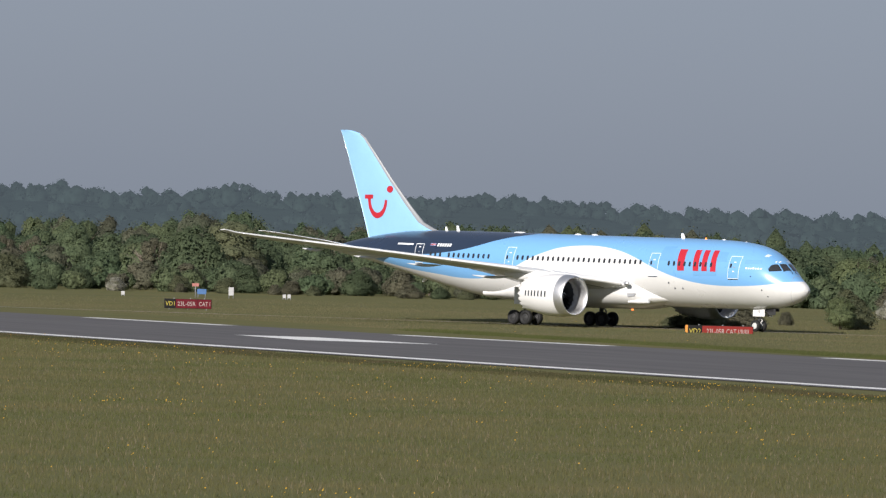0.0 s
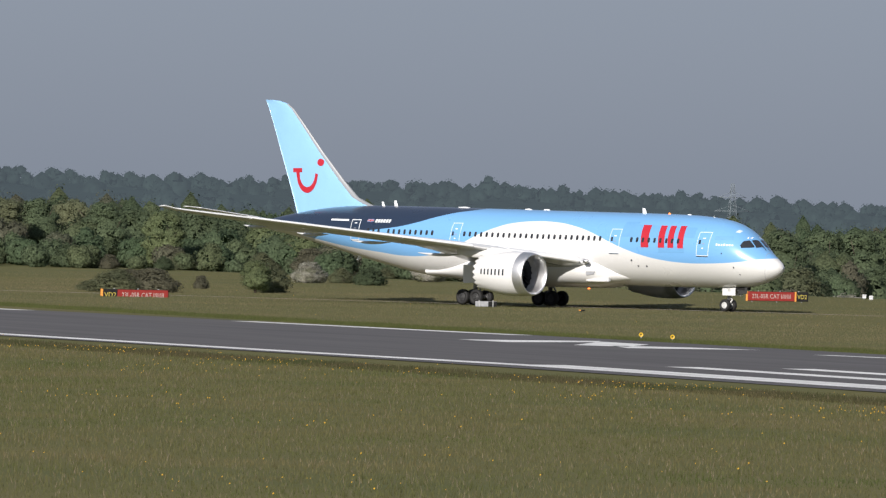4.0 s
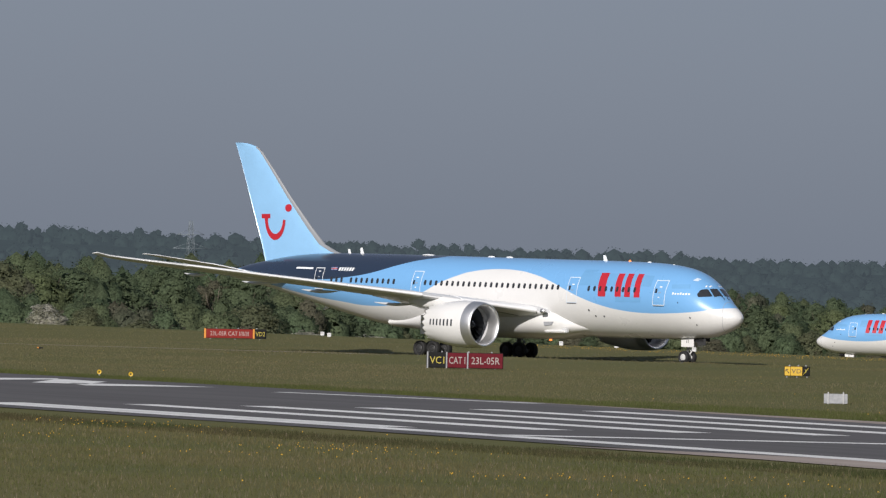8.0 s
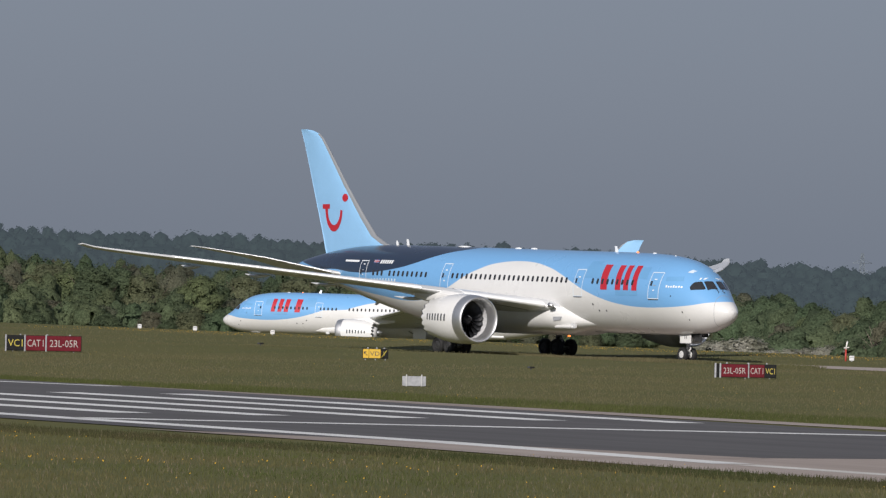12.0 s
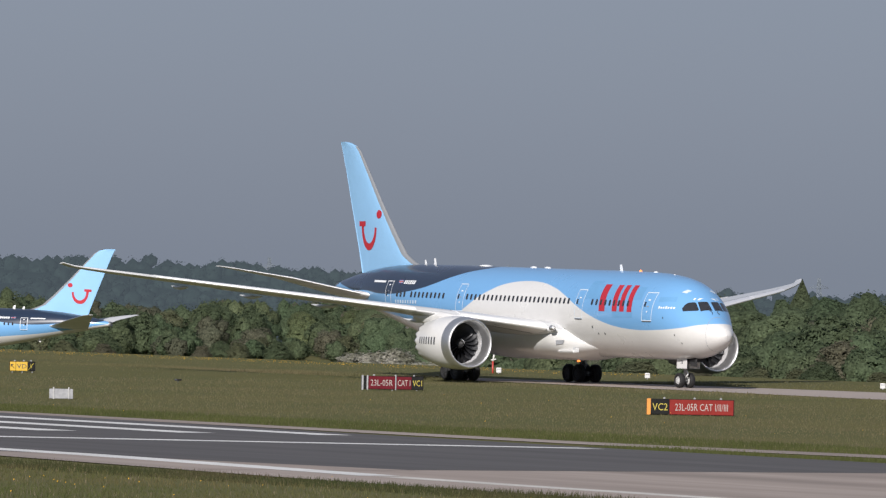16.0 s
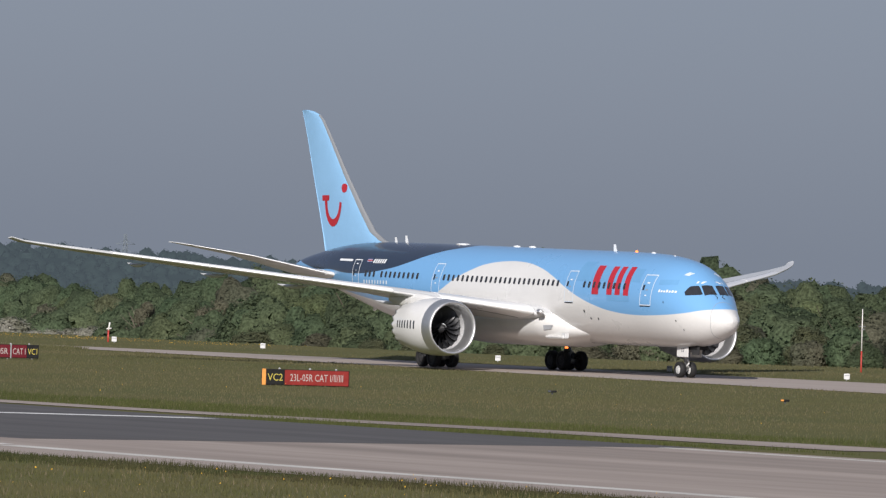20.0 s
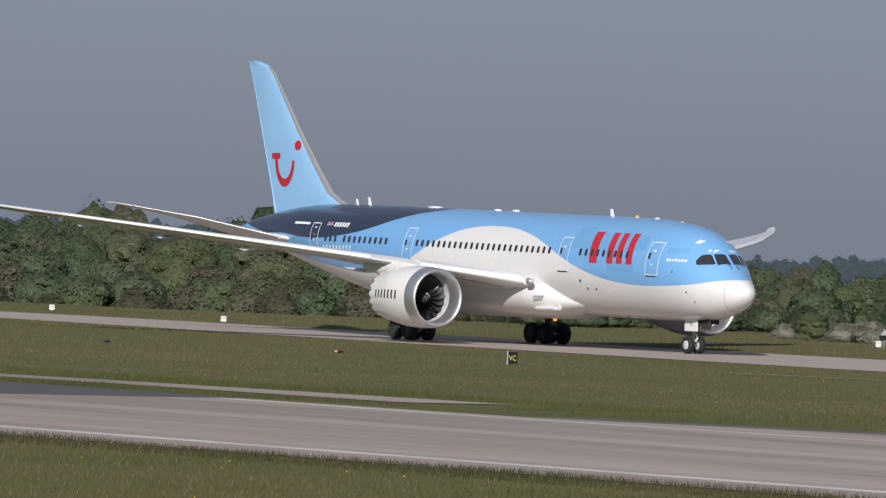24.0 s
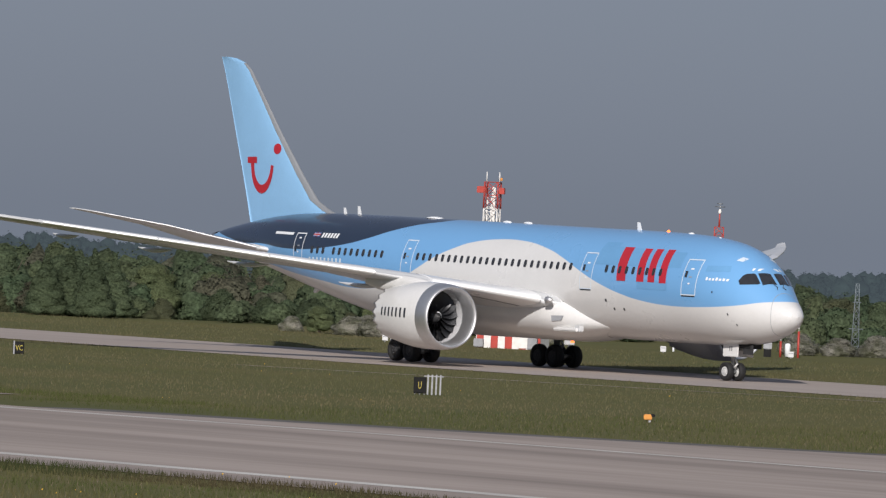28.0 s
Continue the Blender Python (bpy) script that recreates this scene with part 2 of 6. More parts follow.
for key, c, c2 in (("midwood", (0.104, 0.150, 0.084), (0.128, 0.160, 0.092)), ("olivewood", (0.146, 0.174, 0.094), (0.118, 0.156, 0.088)), ("brownwood", (0.160, 0.154, 0.108), (0.128, 0.142, 0.096))):
    M[key] = leafy(key + "_leaves", c, c2, through_=0.55, fine=3.6, var=0.24, bump=0.16, crisp=0.34, broad=0.12, island=0.12)


# ---- mesh helpers ----
def mesh(name, verts, faces, smooth=True):
    me = bpy.data.meshes.new(name)
    me.from_pydata([tuple(v) for v in verts], [], faces)
    if smooth:
        me.polygons.foreach_set("use_smooth", [True] * len(me.polygons))
    me.update()
    return me


def part(name, me, material, parent, label="", at=None):
    if isinstance(me, bmesh.types.BMesh):
        bm, me = me, bpy.data.meshes.new(name)
        bm.to_mesh(me), bm.free()
    if not me.materials:
        me.materials.append(M[material] if isinstance(material, str) else material)
    ob = new(name, me)
    ob.parent = parent
    if at is not None:
        ob.matrix_basis = at
    return tagged(ob, label)


def thing(name, label, category, at=None, group="", kind=""):
    ob = new(name)
    ob.empty_display_size = 0.3
    if at is not None:
        ob.matrix_basis = at
    return tagged(ob, label, category, group, kind)


def solid(name, me, material, label, category="", group="", kind="", at=None):
    """A thing that is one mesh."""
    ob = part(name, me, material, None, "", at)
    return tagged(ob, label, category, group, kind)


def box(sx, sy, sz, at=(0, 0, 0), bevel=0.0, m=None):
    bm = bmesh.new()
    bmesh.ops.create_cube(bm, size=1, matrix=Matrix.Translation(at) @ Matrix.Diagonal((sx, sy, sz, 1)))
    if bevel:
        bmesh.ops.bevel(bm, geom=bm.edges[:], offset=bevel, segments=2, affect="EDGES")
    if m:
        bm.transform(m)
    return bm


def rod(a, b, r0, r1=None, n=8):
    """A tapered bar from a to b."""
    a, b = Vector(a), Vector(b)
    r1 = r0 if r1 is None else r1
    q = (b - a).to_track_quat("Z", "Y").to_matrix()
    vs = [c + q @ Vector((r * math.cos(2 * math.pi * k / n), r * math.sin(2 * math.pi * k / n), 0)) for c, r in ((a, r0), (b, r1)) for k in range(n)]
    fs = [(k, (k + 1) % n, n + (k + 1) % n, n + k) for k in range(n)] + [tuple(range(n - 1, -1, -1)), tuple(range(n, 2 * n))]
    return vs, fs


def rods(list_of):
    vs, fs = [], []
    for item in list_of:
        v, f = rod(*item)
        fs += [tuple(i + len(vs) for i in q) for q in f]
        vs += v
    return vs, fs


def lathe(profile, n=48, axis="x", cap=False):
    """Profile of (along, radius) turned round the x axis (or y)."""
    vs, fs = [], []
    for a, r in profile:
        for k in range(n):
            c, s = r * math.cos(2 * math.pi * k / n), r * math.sin(2 * math.pi * k / n)
            vs.append((a, c, s) if axis == "x" else (c, a, s))
    for i in range(len(profile) - 1):
        for k in range(n):
            q = (i * n + k, i * n + (k + 1) % n, (i + 1) * n + (k + 1) % n, (i + 1) * n + k)
            fs.append(q)
    if cap:
        fs += [tuple(range(n)), tuple(range(len(vs) - n, len(vs)))]
    return vs, fs


def curve_at(rows, x):
    """Smooth values between rows (x falling), by Hermite pieces."""
    i = next((k for k in range(len(rows) - 1) if rows[k + 1][0] <= x), len(rows) - 2)
    a, b = rows[i], rows[i + 1]
    p, q = rows[max(i - 1, 0)], rows[min(i + 2, len(rows) - 1)]
    h = b[0] - a[0]
    t = (x - a[0]) / h
    res = []
    for k in range(1, len(a)):
        s = (b[k] - a[k]) / h
        s0 = s if i == 0 else 0.5 * (s + (a[k] - p[k]) / (a[0] - p[0]))
        s1 = s if i + 2 > len(rows) - 1 else 0.5 * (s + (q[k] - b[k]) / (q[0] - b[0]))
        res.append((2 * t**3 - 3 * t**2 + 1) * a[k] + (t**3 - 2 * t**2 + t) * h * s0 + (3 * t**2 - 2 * t**3) * b[k] + (t**3 - t**2) * h * s1)
    return res


# ---- ground ----
def smooth(a, b, x):
    t = min(1.0, max(0.0, (x - a) / (b - a)))
    return t * t * (3 - 2 * t)


LINK = [(-980, 118), (-760, 243), (-716, 268), (-672, 291), (-640, 303.5), (-605, 311), (-560, 313)]   # middle of the exit that curves into the taxiway


def link_y(x):
    if x >= LINK[-1][0]:
        return 310.0 + smooth(-380, -560, x) * 3
    rows = [(-a, b) for a, b in LINK]
    return curve_at(rows, -x)[0] if x > LINK[0][0] else LINK[0][1]


def ground_z(x, y):
    """Level round the runway; the land falls away behind the taxiway, and a low bank of rough grass runs along the exit."""
    west = smooth(-530, -620, x)
    z = -7.2 * smooth(352, 440, y) * west - 26 * smooth(430 + 330 * west, 1800, y)
    if -670 < x < -540:
        d = link_y(x) - y
        z += (0.36 + 0.04 * smooth(-640, -720, x)) * smooth(7, 14, d) * smooth(44, 20, d) * smooth(-545, -590, x) * smooth(-668, -640, x)
    if 100 < y < 340 and -1100 < x < -150:
        z += 0.014 * noise.noise((x * 0.05, y * 0.05, 3.0))
    return z


def ground_sheet():
    xs = [-4900, -4200, -3500, -3000, -2600, -2200, -1900, -1650, -1450, -1300, -1200] + list(range(-1120, -150, 5)) + [-140, -100, -50, 0, 60, 150, 300, 600, 1200, 2500, 4800]
    ys = [-4800, -2500, -1000, -400, -150, -50, 20, 60, 90] + list(range(105, 470, 5)) + [490, 520, 560, 620, 700, 800, 950, 1150, 1400, 1800, 2300, 3000, 3800, 4900]
    vs = [(x, y, ground_z(x, y)) for y in ys for x in xs]
    w = len(xs)
    fs = [(j * w + i, j * w + i + 1, (j + 1) * w + i + 1, (j + 1) * w + i) for j in range(len(ys) - 1) for i in range(w - 1)]
    solid("ground", mesh("ground", vs, fs), "grass", "rough meadow grass with buttercups beside the runway", "grass", kind="structure")


ground_sheet()


def strip(name, x0, x1, y0, y1, z, material, label, kind="structure", step=10.0, category=""):
    n = max(1, int(abs(x1 - x0) / step))
    vs, fs = [], []
    for i in range(n + 1):
        x = x0 + (x1 - x0) * i / n
        vs += [(x, y0(x) if callable(y0) else y0, z), (x, y1(x) if callable(y1) else y1, z)]
    for i in range(n):
        fs.append((2 * i, 2 * i + 2, 2 * i + 3, 2 * i + 1))
    me = mesh(name, vs, fs, False)
    return me, material, label, kind, category


def lay(*a, parent=None, **k):
    me, material, label, kind, category = strip(*a, **k)
    if parent:
        return part(a[0], me, material, parent, label)
    return solid(a[0], me, material, label, category or a[0], kind=kind)


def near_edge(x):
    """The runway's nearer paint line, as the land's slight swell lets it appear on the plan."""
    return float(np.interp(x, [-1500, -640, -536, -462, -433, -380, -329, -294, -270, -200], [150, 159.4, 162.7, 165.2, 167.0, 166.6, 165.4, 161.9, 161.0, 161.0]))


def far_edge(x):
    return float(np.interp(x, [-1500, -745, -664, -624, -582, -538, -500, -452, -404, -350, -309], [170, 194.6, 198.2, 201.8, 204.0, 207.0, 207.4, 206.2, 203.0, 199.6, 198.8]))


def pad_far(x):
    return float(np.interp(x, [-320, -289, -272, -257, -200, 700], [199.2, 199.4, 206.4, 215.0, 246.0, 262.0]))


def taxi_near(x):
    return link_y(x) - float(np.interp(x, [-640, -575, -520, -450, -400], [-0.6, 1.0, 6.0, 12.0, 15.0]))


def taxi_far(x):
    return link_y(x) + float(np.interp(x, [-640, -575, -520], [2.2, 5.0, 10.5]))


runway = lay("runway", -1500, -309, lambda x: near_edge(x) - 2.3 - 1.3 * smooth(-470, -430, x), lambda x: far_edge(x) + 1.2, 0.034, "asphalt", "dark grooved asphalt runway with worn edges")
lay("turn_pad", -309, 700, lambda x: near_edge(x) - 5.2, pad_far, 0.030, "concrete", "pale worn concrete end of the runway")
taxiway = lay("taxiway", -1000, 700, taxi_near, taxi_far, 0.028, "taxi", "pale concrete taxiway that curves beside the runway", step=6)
lay("service_path", -460, -308, lambda x: float(np.interp(x, [-460, -370, -352, -335, -308], [205.0, 203.8, 204.0, 206.2, 206.1])), lambda x: float(np.interp(x, [-460, -370, -356, -339, -313], [208.0, 206.9, 207.2, 209.6, 211.9])), 0.030, "concrete", "narrow pale concrete service path")
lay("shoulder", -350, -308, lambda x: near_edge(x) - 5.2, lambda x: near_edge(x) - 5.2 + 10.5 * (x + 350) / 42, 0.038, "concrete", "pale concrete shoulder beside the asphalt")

lay("gravel_strip", -290, -150, pad_far, lambda x: pad_far(x) + 3.2, 0.026, "gravel", "strip of dark grey gravel beside the concrete")
lay("drain_cover", -382, -338, lambda x: 277.0 + 0.30 * (x + 378), lambda x: 277.8 + 0.30 * (x + 378), 0.030, "concrete", "thin pale concrete drain line in the grass")


def paint(name, x0, x1, y0, y1, label="", z=0.040):
    return part(name, mesh(name, [(x0, y0, z), (x1, y0, z), (x1, y1, z), (x0, y1, z)], [(0, 1, 2, 3)], False), "rpaint", runway, label)


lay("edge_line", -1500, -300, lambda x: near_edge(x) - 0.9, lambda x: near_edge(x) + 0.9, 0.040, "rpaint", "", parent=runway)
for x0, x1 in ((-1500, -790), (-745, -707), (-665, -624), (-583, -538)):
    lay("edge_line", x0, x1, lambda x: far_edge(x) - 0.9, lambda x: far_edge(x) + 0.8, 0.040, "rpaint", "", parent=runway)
lay("edge_line", -478, -452, lambda x: 201.6 + 4.4 * (x + 478) / 26, lambda x: 202.7 + 4.4 * (x + 478) / 26, 0.040, "rpaint", "", parent=runway)
for k in range(6):                                   # threshold bars
    y, x0, x1 = 168.6 + 6.2 * k - 0.9 * (k == 0), -434.5 + 0.6 * k, -384 + 2.4 * k
    part("threshold_bar", mesh("threshold_bar", [(x0, y, .040), (x1, y - 0.4 - 0.2 * k, .040), (x1, y + 1.7 - 0.25 * k, .040), (x0, y + 1.9, .040)], [(0, 1, 2, 3)], False), "rpaint", runway)
part("threshold_line", mesh("threshold_line", [(-371, 167, .040), (-350, 199.5, .040), (-347.5, 199.5, .040), (-368.4, 167, .040)], [(3, 2, 1, 0)], False), "rpaint", runway)
# painted figures ahead of the threshold, foreshortened strokes
for pts in ([(-645, 179.5), (-622, 178.0), (-613, 185.6), (-640, 184.2)], [(-516, 194.4), (-508, 194.5), (-513.4, 202.6), (-518, 204.4)], [(-515.6, 203.5), (-507.4, 203.4), (-497.6, 198.1), (-500.9, 196.0)], [(-500.8, 198.3), (-492.3, 196.0), (-492.4, 204.4), (-498.3, 202.2)]):
    part("painted_figure", mesh("painted_figure", [(x, y, 0.041) for x, y in pts], [(0, 1, 2, 3)], False), "rpaint", runway)
pad_line = lay("pad_edge_line", -299, 500, lambda x: near_edge(x) - 0.6, lambda x: near_edge(x) + 0.6, 0.037, "worn", "worn white edge line on concrete", category="paint")
pad_line2 = lay("far_pad_edge_line", -309, -190, lambda x: float(np.interp(x, [-309, -288, -262], [197.6, 196.7, 199.2])), lambda x: float(np.interp(x, [-309, -288, -262], [198.3, 197.5, 199.9])), 0.037, "worn", "worn white edge line on concrete", category="paint")


# ---- airliner ----
# behind the nose (negative), top, bottom, half width
BODY = [(0.05, 3.62, 3.62, 0.001), (-0.05, 3.88, 3.36, 0.32), (-0.25, 4.12, 3.12, 0.58), (-0.7, 4.45, 2.82, 0.93), (-1.4, 4.95, 2.52, 1.31), (-2.2, 5.65, 2.27, 1.72), (-3, 6.34, 2.1, 2.09), (-4, 6.96, 1.99, 2.40), (-5, 7.33, 1.94, 2.6),
        (-6, 7.54, 1.91, 2.72), (-8, 7.76, 1.9, 2.82), (-10, 7.84, 1.9, 2.87), (-12, 7.88, 1.9, 2.885), (-20, 7.94, 1.96, 2.885), (-30, 8.02, 2.05, 2.885), (-35, 8.06, 2.14, 2.885), (-38, 8.08, 2.4, 2.86), (-41, 8.09, 2.9, 2.73),
        (-44, 8.08, 3.50, 2.5), (-47, 7.98, 4.15, 2.14), (-50, 7.70, 4.80, 1.7), (-53, 7.24, 5.42, 1.15), (-55, 6.86, 5.84, 0.72), (-55.9, 6.62, 6.04, 0.42)]


def hull(x, z):
    """Half width of the fuselage at a height."""
    top, bot, w = curve_at(BODY, x)
    q = (z - (top + bot) / 2) / ((top - bot) / 2)
    return w * math.sqrt(max(0.0, 1 - q * q))


def foil_ring(le, te, thick, up, lo=0.0, hi=1.0, n=9, grow=0.0):
    """A closed aerofoil loop between two chord fractions."""
    le, te, up = Vector(le), Vector(te), Vector(up)
    chord = te - le

    def half(f):
        f = max(f, 0.0)
        return thick * chord.length * 5 * (0.2969 * math.sqrt(f) - 0.126 * f - 0.3516 * f * f + 0.2843 * f**3 - 0.1036 * f**4) * 0.2 * 1.0

    fr = [lo + (hi - lo) * (1 - math.cos(math.pi * k / n)) / 2 for k in range(n + 1)]
    upper = [le + chord * f + up * (half(f) + grow) for f in fr]
    lower = [le + chord * f - up * (half(f) * 0.75 + grow) for f in reversed(fr)]
    return upper + lower


def loft(rings, close=True):
    """Skin over a row of loops. The ends are closed with their own points, so that the skin's shading stays smooth."""
    n = len(rings[0])
    vs = [v for r in rings for v in r]
    fs = [(i * n + k, i * n + (k + 1) % n, (i + 1) * n + (k + 1) % n, (i + 1) * n + k) for i in range(len(rings) - 1) for k in range(n)]
    if close:
        m = len(vs)
        vs = list(vs) + list(rings[0]) + list(rings[-1])
        fs += [tuple(range(m, m + n)), tuple(range(m + 2 * n - 1, m + n - 1, -1))]
    return vs, fs


# half span, leading edge, trailing edge, height, thickness
WING = [(1.5, -16.9, -31.2, 3.5, 1.5), (2.9, -17.8, -31.0, 3.74, 1.4), (6, -19.8, -30.8, 4.18, 1.05), (9.7, -22.3, -31.0, 4.70, 0.78), (14, -26.0, -32.9, 5.28, 0.58), (20, -30.9, -36.1, 6.08, 0.43), (25.4, -35.3, -38.9, 6.78, 0.34),
        (27.4, -37.4, -39.9, 7.06, 0.30), (28.8, -39.0, -40.65, 7.28, 0.22), (29.5, -39.9, -41.0, 7.42, 0.16), (30.0, -40.7, -41.45, 7.64, 0.10)]


def airliner(label, stretch=0.0):
    """A twin-engined wide-body. stretch: metres of extra cabin, half before and half behind the wing."""
    half = stretch / 2
    root = thing("airliner", label, "airliner")

    def sx(x):
        return x - half * smooth(-16.2, -16.6, x) - half * smooth(-33.4, -33.8, x)

    def shape(vs):
        return [(sx(v[0]), v[1], v[2]) for v in vs]

    def add(name, vs, fs, material, parent=root, lab="", sm=True, at=None):
        return part(name, mesh(name, shape(vs), fs, sm), material, parent, lab, at)

    # fuselage and radome, with the paint's coordinates kept on the mesh
    n = 64

    def tube(xs):
        rings = []
        for x0 in xs:
            ring_ = []
            for k in range(n):
                a = 2 * math.pi * k / n
                # the joint of the nose cone leans back above and below
                x = x0 - 0.34 * math.cos(a) ** 2 * smooth(-2.6, -0.95, x0) * smooth(0.05, -0.95, x0)
                top, bot, w = curve_at(BODY, x)
                ring_.append((x, w * math.sin(a), (top + bot) / 2 + (top - bot) / 2 * math.cos(a)))
            rings.append(ring_)
        return rings

    def painted(ob, vs):
        at = ob.data.attributes.new("paint", "FLOAT_VECTOR", "POINT")
        at.data.foreach_set("vector", [c for v in vs for c in ((v[0] + LIFT) / SPAN, 0.0, v[2] / 10)])

    xs = [-0.95 - 0.25 * k for k in range(29)] + [-8.2 - 0.6 * k for k in range(80)]
    xs = [x for x in xs if x > -55.9] + [-55.9]
    vs, fs = loft(tube(xs))
    body = add("fuselage", vs, fs, "livery", lab="white, light blue and navy fuselage skin")
    painted(body, vs)
    vs, fs = loft(tube([0.049, 0.035, 0.0, -0.05, -0.12, -0.2, -0.3, -0.42, -0.55, -0.7, -0.83, -0.95]))
    painted(add("radome", vs, fs, "livery", lab="glossy white nose cone with a blue top"), vs)
    vs, fs = loft([[(x, y * 1.003, 3.6 + (z - 3.6) * 1.003) for x, y, z in r_] for r_ in tube([-0.94, -0.962])])
    add("radome_seam", vs, fs, "seam")
    add("exhaust", *lathe([(-55.85, 0.40), (-56.2, 0.34), (-56.2, 0.24), (-55.7, 0.2)], 24), "steel").matrix_basis = pose(0, 0, 6.33)

    def skin(quads, side, off=0.012, m=8, k=6):
        vs, fs = [], []
        for q in quads:
            b0 = len(vs)
            for i in range(m + 1):
                for j in range(k + 1):
                    s, t = i / m, j / k
                    x = (1 - s) * (1 - t) * q[0][0] + s * (1 - t) * q[1][0] + s * t * q[2][0] + (1 - s) * t * q[3][0]
                    z = (1 - s) * (1 - t) * q[0][1] + s * (1 - t) * q[1][1] + s * t * q[2][1] + (1 - s) * t * q[3][1]
                    vs.append((x, side * (hull(x, z) + off), z))
            fs += [(b0 + i * (k + 1) + j, b0 + (i + 1) * (k + 1) + j, b0 + (i + 1) * (k + 1) + j + 1, b0 + i * (k + 1) + j + 1) for i in range(m) for j in range(k)]
        return vs, fs

    # cabin windows: one pane mesh, set into the skin again and again
    pane_v = [(0.118 * math.copysign(abs(math.cos(a)) ** 0.6, math.cos(a)), d, 0.212 * math.copysign(abs(math.sin(a)) ** 0.7, math.sin(a))) for d in (-0.03, 0.034) for a in [2 * math.pi * k / 14 for k in range(14)]]
    pane_f = [tuple(range(14)), tuple(range(27, 13, -1))] + [(k, (k + 1) % 14, 14 + (k + 1) % 14, 14 + k) for k in range(14)]
    pane = mesh("cabin_window", pane_v, pane_f, False)
    rows = [-8.75 - 0.61 * k for k in range(9)] + [-16.95 - 0.61 * k for k in range(25)] + [-35.1 - 0.61 * k for k in range(9)] + [-41.1 - 0.61 * k for k in range(3)]
    places = [(sx(x), x) for x in rows]
    if stretch:
        places += [(-14.9 - 0.61 * k - 1.3, -15.0) for k in range(4)] + [(sx(-33.4) - 1.0 - 0.61 * k, -33.4) for k in range(4)]
    for side in (-1, 1):
        for px, x in places:
            z = 5.66 + 0.0085 * (-x - 8)
            y = hull(x, z)
            top, bot, w = curve_at(BODY, x)
            tilt = math.degrees(math.atan2((z - (top + bot) / 2) / ((top - bot) / 2) ** 2, y / w**2))
            part("cabin_window", pane, "pane", body, at=pose(px, side * y, z, 0, 0, 180 if side < 0 else 0) @ pose(0, 0, 0, tilt, 0, 0))

    # doors: outline, sill, small pane and handle
    for side in (-1, 1):
        for x0, x1, z0, z1, m_ in ((-6.82, -5.62, 4.5, 6.47, "line"), (-15.95, -14.85, 4.55, 6.57, "line"), (-33.1, -32.05, 4.83, 6.78, "line"), (-44.45, -43.4, 5.15, 6.88, "markw")):
            e = 0.055
            slope = 0.0085 * (x1 - x0)
            vs, fs = skin([((x0, z0), (x1, z0), (x1, z0 + e), (x0, z0 + e)), ((x0, z1 - e), (x1, z1 - e), (x1, z1), (x0, z1)), ((x0, z0), (x0 + e, z0), (x0 + e, z1), (x0, z1)), ((x1 - e, z0), (x1, z0), (x1, z1), (x1 - e, z1))], side, 0.014)
            door = add("door", vs, fs, m_, lab="cabin door with a pale outline")
            xm = (x0 + x1) / 2
            add("door_sill", *skin([((x0 + .05, z0 - 0.07), (x1 - .05, z0 - 0.07), (x1 - .05, z0 - .005), (x0 + .05, z0 - .005))], side, 0.02), "mark", door)
            add("door_handle", *skin([((xm - 0.08, z0 + 0.97), (xm + 0.16, z0 + 0.97), (xm + 0.16, z0 + 1.03), (xm - 0.08, z0 + 1.03))], side, 0.02, 2, 2), "seam", door)
            add("door_plate", *skin([((xm - 0.1, z0 + 1.4), (xm + 0.15, z0 + 1.4), (xm + 0.15, z0 + 1.48), (xm - 0.1, z0 + 1.48)), ][:1], side, 0.016, 2, 2), "markw", door)
            add("door_plate", *skin([((xm - 0.08, z0 + 0.6), (xm + 0.08, z0 + 0.6), (xm + 0.08, z0 + 0.68), (xm - 0.08, z0 + 0.68))], side, 0.016, 2, 2), "markw", door)
            zc = 5.66 + 0.0085 * (-xm - 8)
            vs, fs = skin([((x0 + 0.16, zc - 0.17), (x0 + 0.36, zc - 0.17), (x0 + 0.36, zc + 0.17), (x0 + 0.16, zc + 0.17))], side, 0.02, 3, 4)
            add("door_window", vs, fs, "pane", door)

    # flight deck panes
    for side in (-1, 1):
        q = [(-3.05, 5.43), (-3.0, 5.74), (-2.93, 5.82), (-2.72, 5.86), (-2.62, 5.80), (-2.15, 5.33), (-2.2, 5.28), (-2.9, 5.22)]
        c = (-2.68, 5.5)
        vs, fs = skin([(c, q[i], q[(i + 1) % len(q)], c) for i in range(len(q))], side, 0.014, 5, 5)
        add("flight_deck_window", vs, fs, "pane")
        # front panes wrap round the nose: corners as (behind the nose, off the middle)
        vs, lower = [], ((-1.80, 0.10), (-2.02, 0.90), (-2.62, 0.80), (-2.44, 0.11))
        for i in range(7):
            for j in range(6):
                s_, t_ = i / 6, j / 5
                x, y = [(1 - s_) * (1 - t_) * lower[0][m_] + s_ * (1 - t_) * lower[1][m_] + s_ * t_ * lower[2][m_] + (1 - s_) * t_ * lower[3][m_] for m_ in (0, 1)]
                top, bot, w = curve_at(BODY, x)
                vs.append((x + 0.008, side * y, (top + bot) / 2 + (top - bot) / 2 * math.sqrt(1 - (y / w) ** 2) + 0.014))
        fs = [(i * 6 + j, (i + 1) * 6 + j, (i + 1) * 6 + j + 1, i * 6 + j + 1) for i in range(6) for j in range(5)]
        add("windscreen", vs, fs, "pane")
